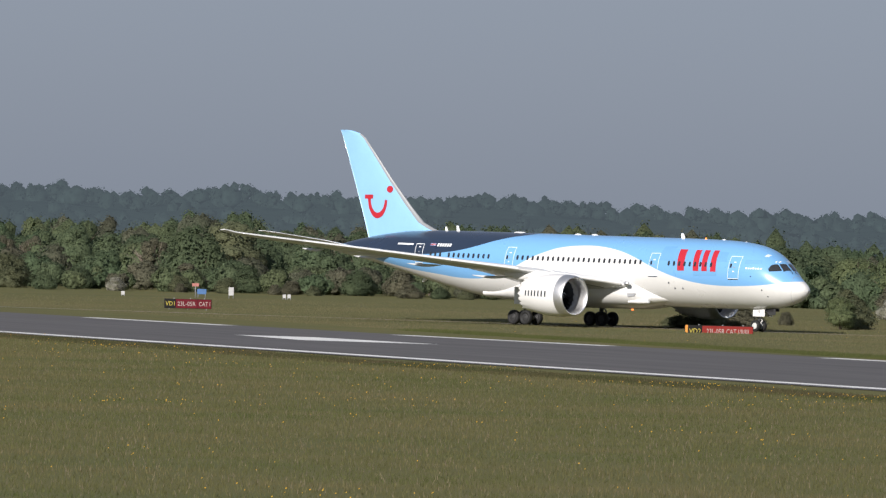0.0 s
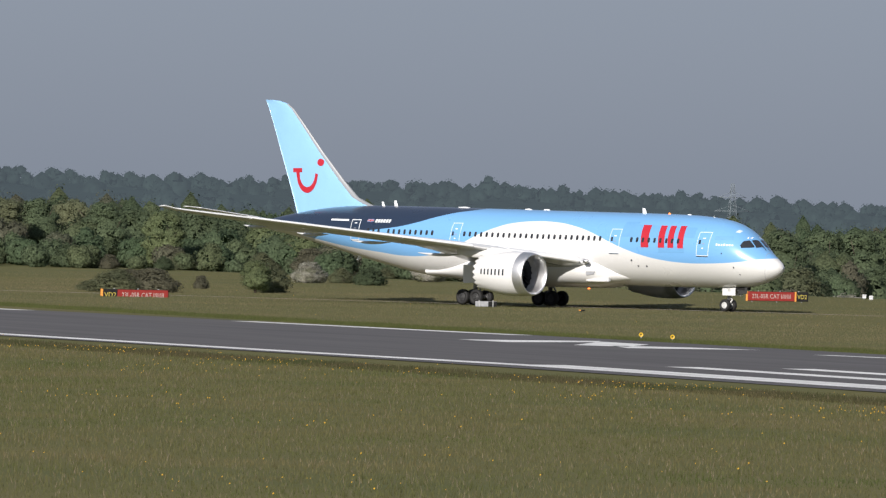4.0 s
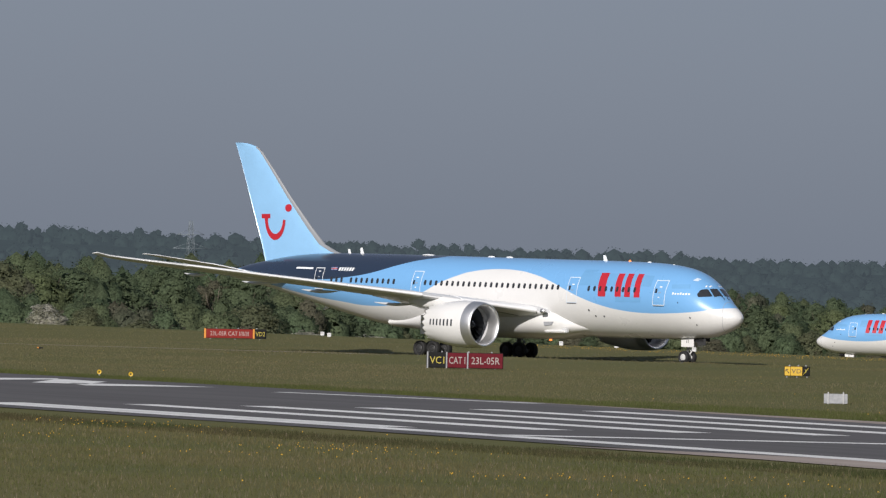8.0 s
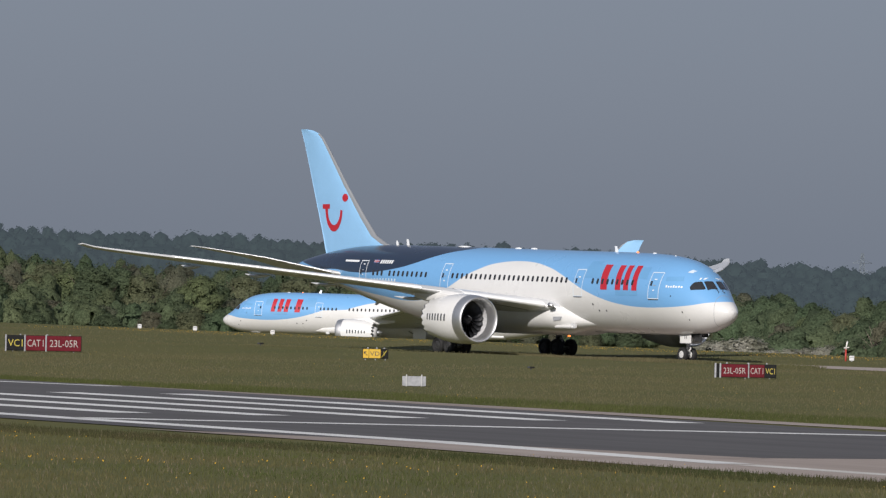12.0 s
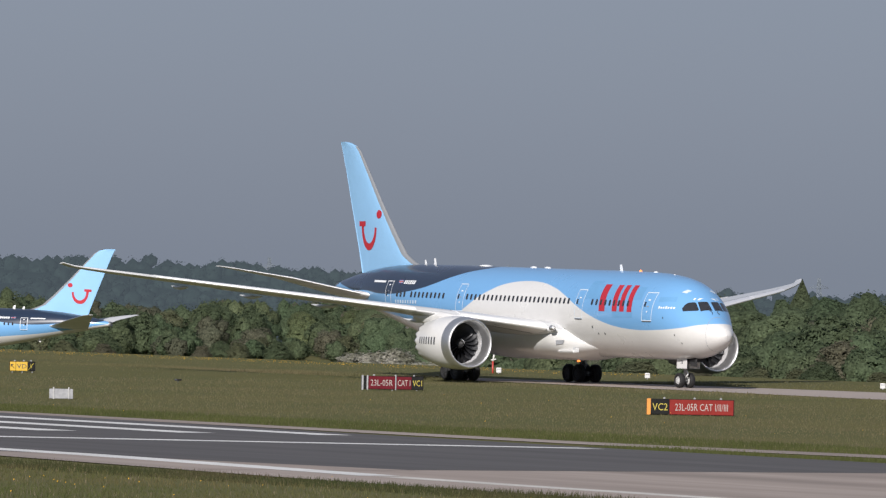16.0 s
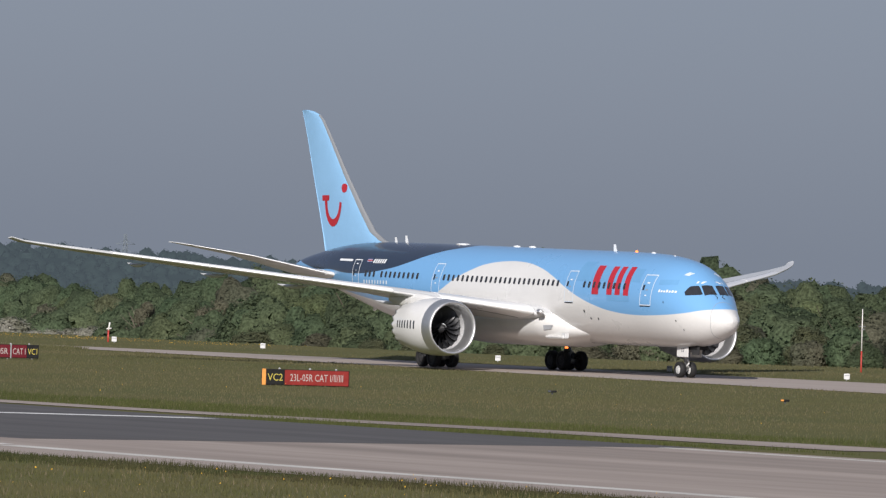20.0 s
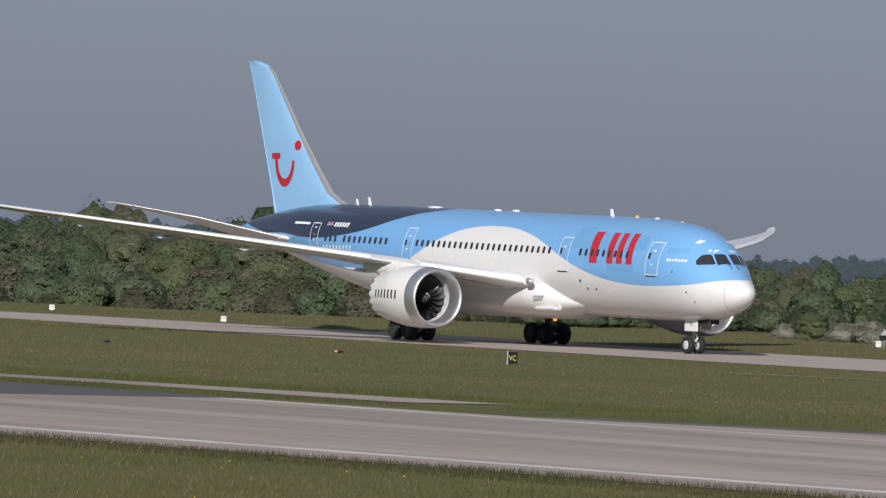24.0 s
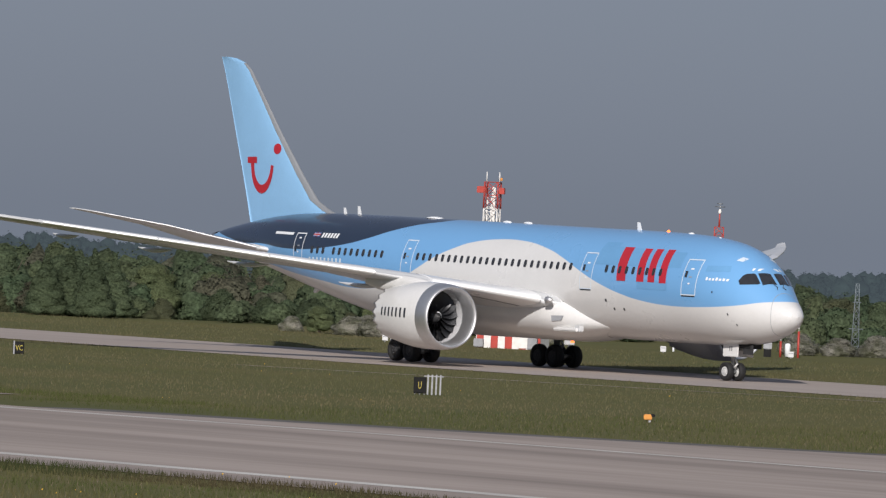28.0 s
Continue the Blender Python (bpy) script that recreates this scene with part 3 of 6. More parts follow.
        add("wiper", *rods([((-1.62, side * 0.18, 5.16), (-2.0, side * 0.46, 5.52), 0.02, 0.014, 5), ((-1.66, side * 0.18, 5.18), (-1.5, side * 0.3, 5.06), 0.025, 0.02, 5)]), "mark")
        add("hatch", *skin([((-3.9, 6.5), (-3.6, 6.45), (-3.58, 6.62), (-3.85, 6.7))], side, 0.012, 2, 2), "line", body)
        for k in (0, 1):
            add("small_white_bar", *skin([((-2.9 + 0.14 * k, 6.0), (-2.84 + 0.14 * k, 6.0), (-2.9 + 0.14 * k, 6.13), (-2.96 + 0.14 * k, 6.13))], side, 0.014, 2, 2), "markw", body)

    # coloured fields, bars and small plates on the skin
    for side in (-1, 1):
        for quads, m_, nm in (
            ([((-14.9, 5.95), (-7.2, 5.95), (-7.3, 6.8), (-14.85, 7.0)), ((-14.85, 7.0), (-13.45, 7.0), (-13.4, 7.18), (-14.8, 7.18))], "patch", "repainted_field"),
            ([((-10.7, 4.7), (-8.05, 4.7), (-8.05, 5.2), (-10.7, 5.25))], "patch", "repainted_field"),
            ([((-5.2, 5.84), (-3.7, 5.87), (-3.85, 6.2), (-5.25, 6.16))], "patch", "repainted_field"),
            ([((-12.55, 5.1), (-11.75, 5.1), (-12.0, 6.95), (-12.85, 6.95))], "red", "red_bar"),
            ([((-10.75, 5.1), (-10.1, 5.1), (-10.35, 6.92), (-11.0, 6.92))], "red", "red_bar"),
            ([((-9.75, 5.1), (-9.15, 5.1), (-9.4, 6.92), (-10.0, 6.92))], "red", "red_bar"),
            ([((-8.75, 5.08), (-8.15, 5.08), (-8.38, 6.92), (-8.98, 6.92))], "red", "red_bar"),
            ([((-5.0 + 0.22 * k, 5.37), (-4.86 + 0.22 * k, 5.37), (-4.86 + 0.22 * k, 5.37 + h_), (-5.0 + 0.22 * k, 5.37 + h_)) for k, h_ in enumerate((.17, .12, .12, .17, .12, .14, .12))], "markw", "small_white_bar"),
            ([((-47.0, 6.76), (-44.85, 6.74), (-44.85, 6.88), (-47.0, 6.9))], "markw", "small_white_bar"),
            ([((-41.75 + 0.3 * k, 6.66), (-41.55 + 0.3 * k, 6.66), (-41.53 + 0.3 * k, 6.93), (-41.73 + 0.3 * k, 6.93)) for k in range(6)], "markw", "small_white_bar"),
            ([((-42.65, 6.70), (-41.95, 6.70), (-41.95, 6.95), (-42.65, 6.95))], "navyflag", "small_flag"),
            ([((-42.65, 6.79), (-41.95, 6.79), (-41.95, 6.86), (-42.65, 6.86)), ((-42.36, 6.70), (-42.24, 6.70), (-42.24, 6.95), (-42.36, 6.95))], "red", "flag_cross"),
            ([((-42.65, 6.765), (-41.95, 6.765), (-41.95, 6.785), (-42.65, 6.785)), ((-42.65, 6.865), (-41.95, 6.865), (-41.95, 6.885), (-42.65, 6.885))], "markw", "flag_band"),
            ([((-42.6 + 0.42 * k, 5.28), (-42.42 + 0.42 * k, 5.28), (-42.42 + 0.42 * k, 5.52), (-42.6 + 0.42 * k, 5.52)) for k in range(9)], "line", "faint_bar"),
        ):
            if nm == "faint_bar" and side > 0:
                continue
            for q in ([quads] if m_ == "patch" else [[q_] for q_ in quads]):
                vs, fs = skin(q, side, 0.008 if m_ == "patch" else 0.018)
                add(nm, vs, fs, m_, body)
        for x, z, r in ((-13.6, 4.0, .09), (-13.0, 3.55, .08), (-12.1, 3.55, .08), (-3.4, 3.6, .07), (-3.0, 3.05, .06), (-4.4, 4.75, .06), (-17.7, 3.7, .12)):
            y = hull(x, z)
            add("port", [(x + r * math.cos(a), side * (hull(x, z + r * math.sin(a)) + 0.012), z + r * math.sin(a)) for a in [2 * math.pi * k / 12 for k in range(12)]], [tuple(range(12))], "mark", body, sm=False)

    # belly fairing: a swelling under the wing roots
    rings = []
    for k in range(41):
        t = k / 40
        x = -13.6 - 23.1 * t
        g = smooth(0.0, 0.24, t) * smooth(1.0, 0.62, t)
        w, top, bot = 1.7 + 1.48 * g, 3.1 + 1.7 * g, 2.25 - 0.62 * g
        rings.append([(x, w * math.copysign(abs(math.sin(a)) ** 0.85, math.sin(a)), (top + bot) / 2 + (top - bot) / 2 * math.copysign(abs(math.cos(a)) ** 0.85, math.cos(a))) for a in [2 * math.pi * j / 48 for j in range(48)]])
    vs, fs = loft(rings)
    fairing = add("belly_fairing", vs, fs, "white", lab="white wing root fairing")
    for side in (-1, 1):
        part("ram_door", box(2.2, 0.5, 0.20, (sx(-17.3), side * 2.52, 2.28), 0.06, None), "white", fairing)
        part("ram_scoop", box(0.5, 0.3, 0.34, (sx(-16.3), side * 2.5, 2.36), 0.04), "wing", fairing)
        add("air_inlet", [(-18.2, side * 3.06, 3.0), (-17.3, side * 2.86, 3.03), (-17.5, side * 2.88, 2.76), (-18.15, side * 3.05, 2.7)], [(0, 1, 2, 3)], "seam", fairing, sm=False)
        add("landing_light", *lathe([(-17.55, 0.02), (-17.6, 0.14), (-17.95, 0.2), (-18.1, 0.05)], 16), "metal", at=pose(sx(0), side * 3.55, 3.85))

    # wings
    for side in (-1, 1):
        def drop(y, le, te, z):
            return z + float(np.interp(y, (1.5, 3, 6, 9.7, 14, 20, 30), (-0.2, -0.08, 0.03, 0.10, 0.05, -0.05, -0.08)))

        def ring(i_, lo, hi, grow=0.0, row=None):
            y, le, te, z, th = row or WING[i_]
            return [tuple(p) for p in foil_ring((le, side * y, z), (te, side * y, drop(y, le, te, z)), th / abs(te - le) * 4.6, (0, 0, 1), lo, hi, grow=grow)]
        vs, fs = loft([ring(i, 0, 1) for i in range(len(WING))])
        wing = add("wing", vs, fs, "wing", lab="long swept pale grey wing with a raked tip")

        def between(y):
            rows_ = [(-r[0], *r[1:]) for r in WING]
            return (y, *curve_at(rows_, -y))
        for ya, yb in ((3.7, 8.7), (11.2, 15.6), (15.7, 20.4), (20.5, 25.4)):
            rr = [ring(0, 0.0, 0.15, 0.014, between(ya + (yb - ya) * k / 4)) for k in range(5)]
            add("slat", *loft(rr), "slat", wing, "bright pale leading edge")
            rr = [ring(0, 0.152, 0.175, 0.004, between(ya + (yb - ya) * k / 4)) for k in range(5)]
            add("slat_gap", *loft(rr), "mark", wing)
        for yf, ln in ((7.2, 4.6), (13.6, 4.2), (18.2, 3.4), (22.6, 2.6)):
            y, le, te, z, th = between(yf)
            prof = []
            for k in range(9):
                t = k / 8
                prof.append([(te + ln * 0.55 - ln * t, side * y + 0.18 * math.sin(math.pi * min(1, t * 0.9 + 0.1)) * math.cos(a), drop(y, le, te, z) - 0.22 + 0.06 * t - 0.26 * math.sin(math.pi * (t * 0.9 + 0.05)) * (0.5 + 0.5 * math.sin(a))) for a in [2 * math.pi * j / 12 for j in range(12)]])
            add("flap_fairing", *loft(prof), "wing", wing)
        for ya, yb, d in ((3.2, 9.3, 1.9), (10.2, 20.5, 1.3)):
            rr = []
            for k in range(5):
                y, le, te, z, th = between(ya + (yb - ya) * k / 4)
                zt = drop(y, le, te, z)
                rr.append([(te + d, side * y, zt + 0.17), (te - 0.02, side * y, zt + 0.03), (te - 0.02, side * y, zt - 0.02), (te + d, side * y, zt - 0.12)])
            add("flap", *loft(rr), "wing", wing, sm=False)

    # engines
    for side in (-1, 1):
        eng = new("engine")
        eng.parent = root
        eng.matrix_basis = pose(sx(-18.0), side * 9.85, 2.67, 0, 0.8, 0)
        tagged(eng, "white engine nacelle with a polished lip and saw-toothed rear edge")

        def lp(name, prof, m_, nn=64, lab=""):
            return part(name, mesh(name, *lathe(prof, nn)), m_, eng, lab)
        lp("inlet_lip", [(-1.05, 1.44), (-0.6, 1.46), (-0.25, 1.50), (-0.08, 1.56), (0.0, 1.63), (-0.05, 1.69), (-0.2, 1.74), (-0.45, 1.785), (-0.72, 1.81), (-0.95, 1.822)], "metal", lab="polished metal inlet lip")
        vs, fs = lathe([(-0.95, 1.819), (-1.4, 1.84), (-2.2, 1.845), (-3.0, 1.80), (-3.8, 1.70), (-4.6, 1.56), (-5.15, 1.45), (-5.3, 1.42), (-5.1, 1.36), (-4.2, 1.38)], 72)
        nn = 72
        out_ = []
        for i, v in enumerate(vs):
            r_, k = divmod(i, nn)
            tooth = abs((k % 4) - 2) / 2.0
            out_.append((v[0] - (0.32 * tooth if r_ == 7 else 0.22 * tooth if r_ == 6 else 0.3 * tooth if r_ == 8 else 0), v[1], v[2]))
        part("cowl", mesh("cowl", out_, fs), "white", eng)
        lp("inlet_duct", [(-1.05, 1.44), (-1.6, 1.42), (-2.1, 1.41)], "duct")
        lp("core_cowl", [(-3.9, 0.95), (-4.8, 0.9), (-5.5, 0.76), (-5.95, 0.62), (-5.8, 0.55)], "duct")
        lp("exhaust_plug", [(-5.6, 0.45), (-6.0, 0.36), (-6.5, 0.12), (-6.55, 0.01)], "steel", 32)
        # Black disc paints in the darkness behind the blades.
        lp("fan_shroud", [(-1.55, 1.405), (-2.3, 1.405), (-2.3, 0.02)], "black", 48)
        bars = [((-4.5 + 0.42 * k, -4.5 + 0.42 * k + 0.17)) for k in range(7)]
        for x0, x1 in bars:                                # dark marks on the outer cheek
            vv = []
            for i in range(3):
                for j in range(4):
                    x, a = x0 + (x1 - x0) * i / 2, radians(-5 + 16 * j / 3)
                    rad = curve_at([(-0.72, 1.808), (-1.4, 1.84), (-2.2, 1.845), (-3.0, 1.80), (-3.8, 1.70), (-4.6, 1.56), (-5.15, 1.45)], x)[0] + 0.012
                    vv.append((x, side * rad * math.cos(a), rad * math.sin(a)))
            part("dark_bar", mesh("dark_bar", vv, [(i * 4 + j, i * 4 + 4 + j, i * 4 + 5 + j, i * 4 + 1 + j) for i in range(2) for j in range(3)]), "mark", eng)
        fan = new("fan")
        fan.parent = root
        fan.matrix_basis = pose(sx(-18.0) - 1.55, side * 9.85, 2.67 - 0.02, 0, 0.8, 0)
        # Dark rim colour here carries the inlet's shade on the spinner.
        part("spinner", mesh("spinner", *lathe([(0.42, 0.01), (0.3, 0.12), (0.05, 0.3), (-0.2, 0.4)], 24)), "rimd", fan)
        bv, bf = [], []
        for j in range(7):
            r = 0.36 + 1.03 * j / 6
            tw, sw = radians(25 + 42 * j / 6), 0.10 * math.sin(math.pi * j / 6) - 0.12 * (j / 6) ** 2
            for s in (-1, 1):
                c = 0.19 + 0.10 * j / 6
                bv.append((s * c * math.cos(tw), s * c * math.sin(tw) + sw, r))
        bf = [(2 * j, 2 * j + 1, 2 * j + 3, 2 * j + 2) for j in range(6)]
        blade = mesh("fan_blade", bv, bf)
        for k in range(18):
            part("fan_blade", blade, "fan", fan, at=pose(0, 0, 0, 20 * k, 0, 0))
        # swirl mark on the spinner
        part("spinner_mark", mesh("spinner_mark", [(0.2 + 0.0 * k, 0.235 * math.cos(a), 0.235 * math.sin(a)) for k, a in enumerate([0.1 * j for j in range(18)])] + [(0.15, 0.29 * math.cos(0.1 * j), 0.29 * math.sin(0.1 * j)) for j in range(18)], [(j, j + 1, 19 + j, 18 + j) for j in range(17)]), "markw", fan)
        rr = []
        for t in range(6):
            f = t / 5
            x, z0, z1, w = -2.0 - 6.4 * f, (1.6, 1.5, 1.35, 1.1, 1.2, 1.45)[t], (1.84, 2.0, 2.1, 2.05, 1.95, 1.75)[t], (0.05, 0.26, 0.3, 0.28, 0.2, 0.04)[t]
            rr.append([(x, w * math.cos(a), (z0 + z1) / 2 + (z1 - z0) / 2 * math.sin(a)) for a in [2 * math.pi * j / 16 for j in range(16)]])
        part("pylon", mesh("pylon", *loft(rr)), "white", eng)

    # tail
    fin_rows = [(6.7, -42.2, -52.4), (7.3, -42.6, -52.6), (8.0, -43.6, -52.85), (8.2, -44.4, -52.9), (8.75, -45.75, -53.1), (10.2, -47.4, -53.65), (12.6, -49.85, -54.6), (14.9, -52.0, -55.5), (16.2, -53.25, -56.05), (16.6, -53.85, -56.25), (16.85, -54.8, -56.38), (16.93, -55.6, -56.42)]
    fr = [[tuple(p) for p in foil_ring((le, 0, z), (te, 0, z), 0.80 * (1 - 0.07 * (z - 7)) / (le - te) * 4.6, (0, 1, 0))] for z, le, te in fin_rows]
    fin = add("tail_fin", *loft(fr), "finblue", lab="tall light blue fin with a pale leading edge")
    add("fin_leading_edge", *loft([[tuple(p) for p in foil_ring((le + 0.01, 0, z), (te, 0, z), 0.80 * (1 - 0.07 * (z - 7)) / (le - te) * 4.6, (0, 1, 0), 0.0, 0.075, grow=0.008)] for z, le, te in fin_rows[:10]]), "finedge", fin, "grey metal leading edge")

    def fin_y(x, z):
        rows_ = [(-a, b, c) for a, b, c in fin_rows]
        le, te = curve_at(rows_, -z)
        f = min(0.98, max(0.02, (le - x) / (le - te)))
        th = 0.80 * (1 - 0.07 * (z - 7)) / (le - te) * 4.6
        return th * (le - te) * (0.2969 * math.sqrt(f) - 0.126 * f - 0.3516 * f * f + 0.2843 * f**3 - 0.1036 * f**4)
    for side in (-1, 1):
        def on_fin(pts):
            return [(x, side * (fin_y(x, z) * (1.0 if side > 0 else 0.76) + 0.02), z) for x, z in pts]
        disc = [(-49.9 + 0.37 * math.cos(a), 11.66 + 0.31 * math.sin(a)) for a in [2 * math.pi * k / 24 for k in range(24)]]
        add("red_dot", on_fin(disc), [tuple(range(24))], "red", fin, sm=False)
        add("red_bar", on_fin([(-53.08, 10.78), (-52.02, 10.8), (-52.02, 11.16), (-53.1, 11.14)]), [(0, 1, 2, 3)], "red", fin, sm=False)
        arc = []
        for k in range(15):
            a = radians(183 + 176 * k / 14)
            arc += [(-51.42 + 1.24 * math.cos(a), 10.70 + 1.66 * math.sin(a)), (-51.40 + 0.92 * math.cos(a), 10.74 + 1.20 * math.sin(a))]
        arc[0], arc[1] = (-52.72, 10.85), (-52.32, 10.85)
        add("red_arc", on_fin(arc), [(2 * k, 2 * k + 1, 2 * k + 3, 2 * k + 2) for k in range(14)], "red", fin, sm=False)
        stab = [(0.9, -46.4, -53.0, 5.55, 0.56), (2.5, -48.2, -53.7, 5.92, 0.48), (6, -52.1, -55.2, 6.92, 0.28), (9.3, -55.2, -56.6, 7.55, 0.15), (9.85, -56.2, -56.85, 7.66, 0.09)]
        rr = [[tuple(p) for p in foil_ring((le, side * y, z), (te, side * y, z), th / (le - te) * 4.4, (0, 0, 1))] for y, le, te, z, th in stab]
        st = add("stabiliser", *loft(rr), "wing")
        rr = [[tuple(p) for p in foil_ring((le + 0.02, side * y, z), (te, side * y, z), th / (le - te) * 4.6, (0, 0, 1), 0, 1, grow=0.02)] for y, le, te, z, th in ((1.2, -46.7, -53.15, 5.62, 0.55), (2.35, -48.0, -53.6, 5.89, 0.49))]
        add("root_collar", *loft(rr), "white", st, "white collar at the root")
        add("stabiliser_edge", *loft([[tuple(p) for p in foil_ring((le, side * y, z), (te, side * y, z), th / (le - te) * 4.4, (0, 0, 1), 0, 0.07, grow=0.008)] for y, le, te, z, th in stab[1:4]]), "metal", st)

    # small things on the skin
    def blade_(x, z, hgt, ln, name="antenna", m_="markw"):
        add(name, *loft([[tuple(p) for p in foil_ring((x, 0, z), (x - ln, 0, z), 0.14, (0, 1, 0))], [tuple(p) for p in foil_ring((x - ln * 0.5, 0, z + hgt), (x - ln * 1.1, 0, z + hgt), 0.12, (0, 1, 0))]]), m_)
    blade_(-14.3, 7.85, 0.48, 0.45), blade_(-41.3, 8.05, 0.5, 0.4), blade_(-42.75, 8.05, 0.38, 0.35)
    for x, z, w, ln in ((-34.0, 8.04, 0.45, 1.3), (-27.0, 7.99, 0.2, 0.8), (-25.0, 7.98, 0.2, 0.8), (-9.8, 7.80, 0.14, 0.5), (-7.2, 7.62, 0.08, 0.3)):
        add("dome", *loft([[(x - ln * (f - 0.5), w * s * math.cos(a), z + 0.11 * s * math.sin(a)) for a in [math.pi * j / 8 for j in range(9)]] for f, s in ((0, 0.05), (0.2, 0.8), (0.5, 1), (0.8, 0.8), (1, 0.05))]), "markw")
    bcn = add("beacon", *lathe([(7.78, 0.11), (7.88, 0.1), (7.95, 0.05), (7.97, 0.005)], 16, "x"), "beacon", lab="lit orange-red beacon")
    bcn.data.transform(Matrix(((0, 0, 1, sx(-11.9)), (0, 1, 0, 0), (1, 0, 0, 0.02), (0, 0, 0, 1))))
    bcn2 = add("beacon", *lathe([(-1.5, 0.11), (-1.42, 0.1), (-1.34, 0.05), (-1.32, 0.005)], 16, "x"), "beacon", lab="lit orange-red beacon")
    bcn2.data.transform(Matrix(((0, 0, 1, sx(-20.3)), (0, 1, 0, 0), (1, 0, 0, 3.02), (0, 0, 0, 1))))
    add("tail_skid", *loft([[(-45.0, s * 0.1, 3.75) for s in (-1, 1)] + [(-45.6, s * 0.06, 3.45) for s in (1, -1)], [(-45.5, s * 0.1, 3.85) for s in (-1, 1)] + [(-45.75, s * 0.06, 3.5) for s in (1, -1)]]), "white", sm=False)

    # undercarriage
    def wheel(name, x, y, r, w, rim):
        wh = new(name)
        wh.parent = root
        wh.matrix_basis = pose(x, y, r)
        part("tyre", mesh("tyre", *lathe([(-w / 2 * a, r * b) for a, b in ((0.55, 0.5), (0.9, 0.6), (1, 0.74), (0.95, 0.88), (0.7, 0.97), (0, 1), (-0.7, 0.97), (-0.95, 0.88), (-1, 0.74), (-0.9, 0.6), (-0.55, 0.5))], 32, "y")), "tyre", wh)
        part("rim", mesh("rim", *lathe([(-w * 0.3, r * 0.52), (-w * 0.42, r * 0.48), (-w * 0.2, r * 0.3), (-w * 0.36, r * 0.22), (-w * 0.36, r * 0.02), (w * 0.36, r * 0.02), (w * 0.36, r * 0.22), (w * 0.2, r * 0.3), (w * 0.42, r * 0.48), (w * 0.3, r * 0.52)], 24, "y")), rim, wh)
        part("hub_bolts", mesh("hub_bolts", *rods([((r * 0.36 * math.cos(a), -w * 0.34, r * 0.36 * math.sin(a)), (r * 0.36 * math.cos(a), w * 0.34, r * 0.36 * math.sin(a)), r * 0.05, None, 6) for a in [2 * math.pi * k / 8 for k in range(8)]])), "steel" if rim == "rim" else "rimd", wh)
        return wh

    wheels = [wheel("nose_wheel", -5.54, s * 0.39, 0.51, 0.40, "rim") for s in (-1, 1)]
    gear_x = sx(-28.5)
    leg = new("nose_gear")
    leg.parent = root
    part("strut", mesh("strut", *rods([((-5.54, 0, 0.51), (-5.45, 0, 2.3), 0.1, 0.14, 12), ((-5.54, -0.3, 0.51), (-5.54, 0.3, 0.51), 0.08, None, 10), ((-5.4, 0, 1.4), (-4.2, 0, 2.3), 0.05, None, 8)])), "steel", leg)
    part("torque_link", mesh("torque_link", *rods([((-5.54, 0, 0.62), (-5.1, 0, 0.95), 0.06, 0.05, 8), ((-5.1, 0, 0.95), (-5.45, 0, 1.35), 0.05, 0.06, 8)])), "rim", leg)
    part("taxi_light", mesh("taxi_light", *lathe([(-5.25, 0.02), (-5.28, 0.09), (-5.42, 0.1)], 12)), "metal", leg, at=pose(0, 0.16, 1.75))
    for s in (-1, 1):
        part("gear_door", box(1.35, 0.05, 0.76, (-5.1, s * 0.5, 1.70), 0.02), "white", leg)
        part("dark_bar", box(0.05, 0.012, 0.25, (-5.16, s * 0.53, 1.76)), "mark", leg)
        part("dark_bar", box(0.05, 0.012, 0.25, (-4.98, s * 0.53, 1.76)), "mark", leg)
    # Solid black box: painted shade in place of the open wheel bay.
    part("gear_well", box(1.9, 0.8, 0.34, (-4.5, 0, 1.96)), "black", leg)
    part("steering_unit", mesh("steering_unit", *rods([((-5.45, -0.2, 1.62), (-5.45, 0.2, 1.62), 0.09, None, 10), ((-5.4, 0, 1.75), (-4.55, 0, 1.7), 0.07, None, 8), ((-4.9, -0.25, 1.85), (-4.2, -0.25, 1.72), 0.05, None, 6)])), "steel", leg)
    # Panel coloured dark to pass for the shaded bay.
    part("forward_gear_door", box(0.9, 0.04, 0.55, (-3.75, -0.36, 1.76), 0.01), "rimd", leg)
    for side in (-1, 1):
        for dx in (-0.73, 0.73):
            for dy in (-0.65, 0.65):
                wheels.append(wheel("main_wheel", gear_x + dx, side * 4.9 + dy, 0.645, 0.50, "rimd"))
        gear = new("main_gear")
        gear.parent = root
        part("truck", mesh("truck", *rods([((gear_x - 0.95, side * 4.9, 0.66), (gear_x + 0.95, side * 4.9, 0.62), 0.16, None, 12), ((gear_x - 0.73, side * 4.9 - 0.6, 0.645), (gear_x - 0.73, side * 4.9 + 0.6, 0.645), 0.1, None, 10), ((gear_x + 0.73, side * 4.9 - 0.6, 0.645), (gear_x + 0.73, side * 4.9 + 0.6, 0.645), 0.1, None, 10)])), "steel", gear)
        part("strut", mesh("strut", *rods([((gear_x, side * 4.9, 0.66), (gear_x + 0.1, side * 4.85, 3.2), 0.17, 0.24, 14), ((gear_x + 0.1, side * 4.85, 2.4), (gear_x + 0.4, side * 2.6, 2.6), 0.09, None, 8), ((gear_x + 0.1, side * 4.85, 2.2), (gear_x + 2.0, side * 4.3, 3.0), 0.08, None, 8)])), "steel", gear)
        part("gear_door", box(1.9, 0.06, 1.5, (gear_x, side * 5.35, 2.55), 0.02, None), "white", gear)
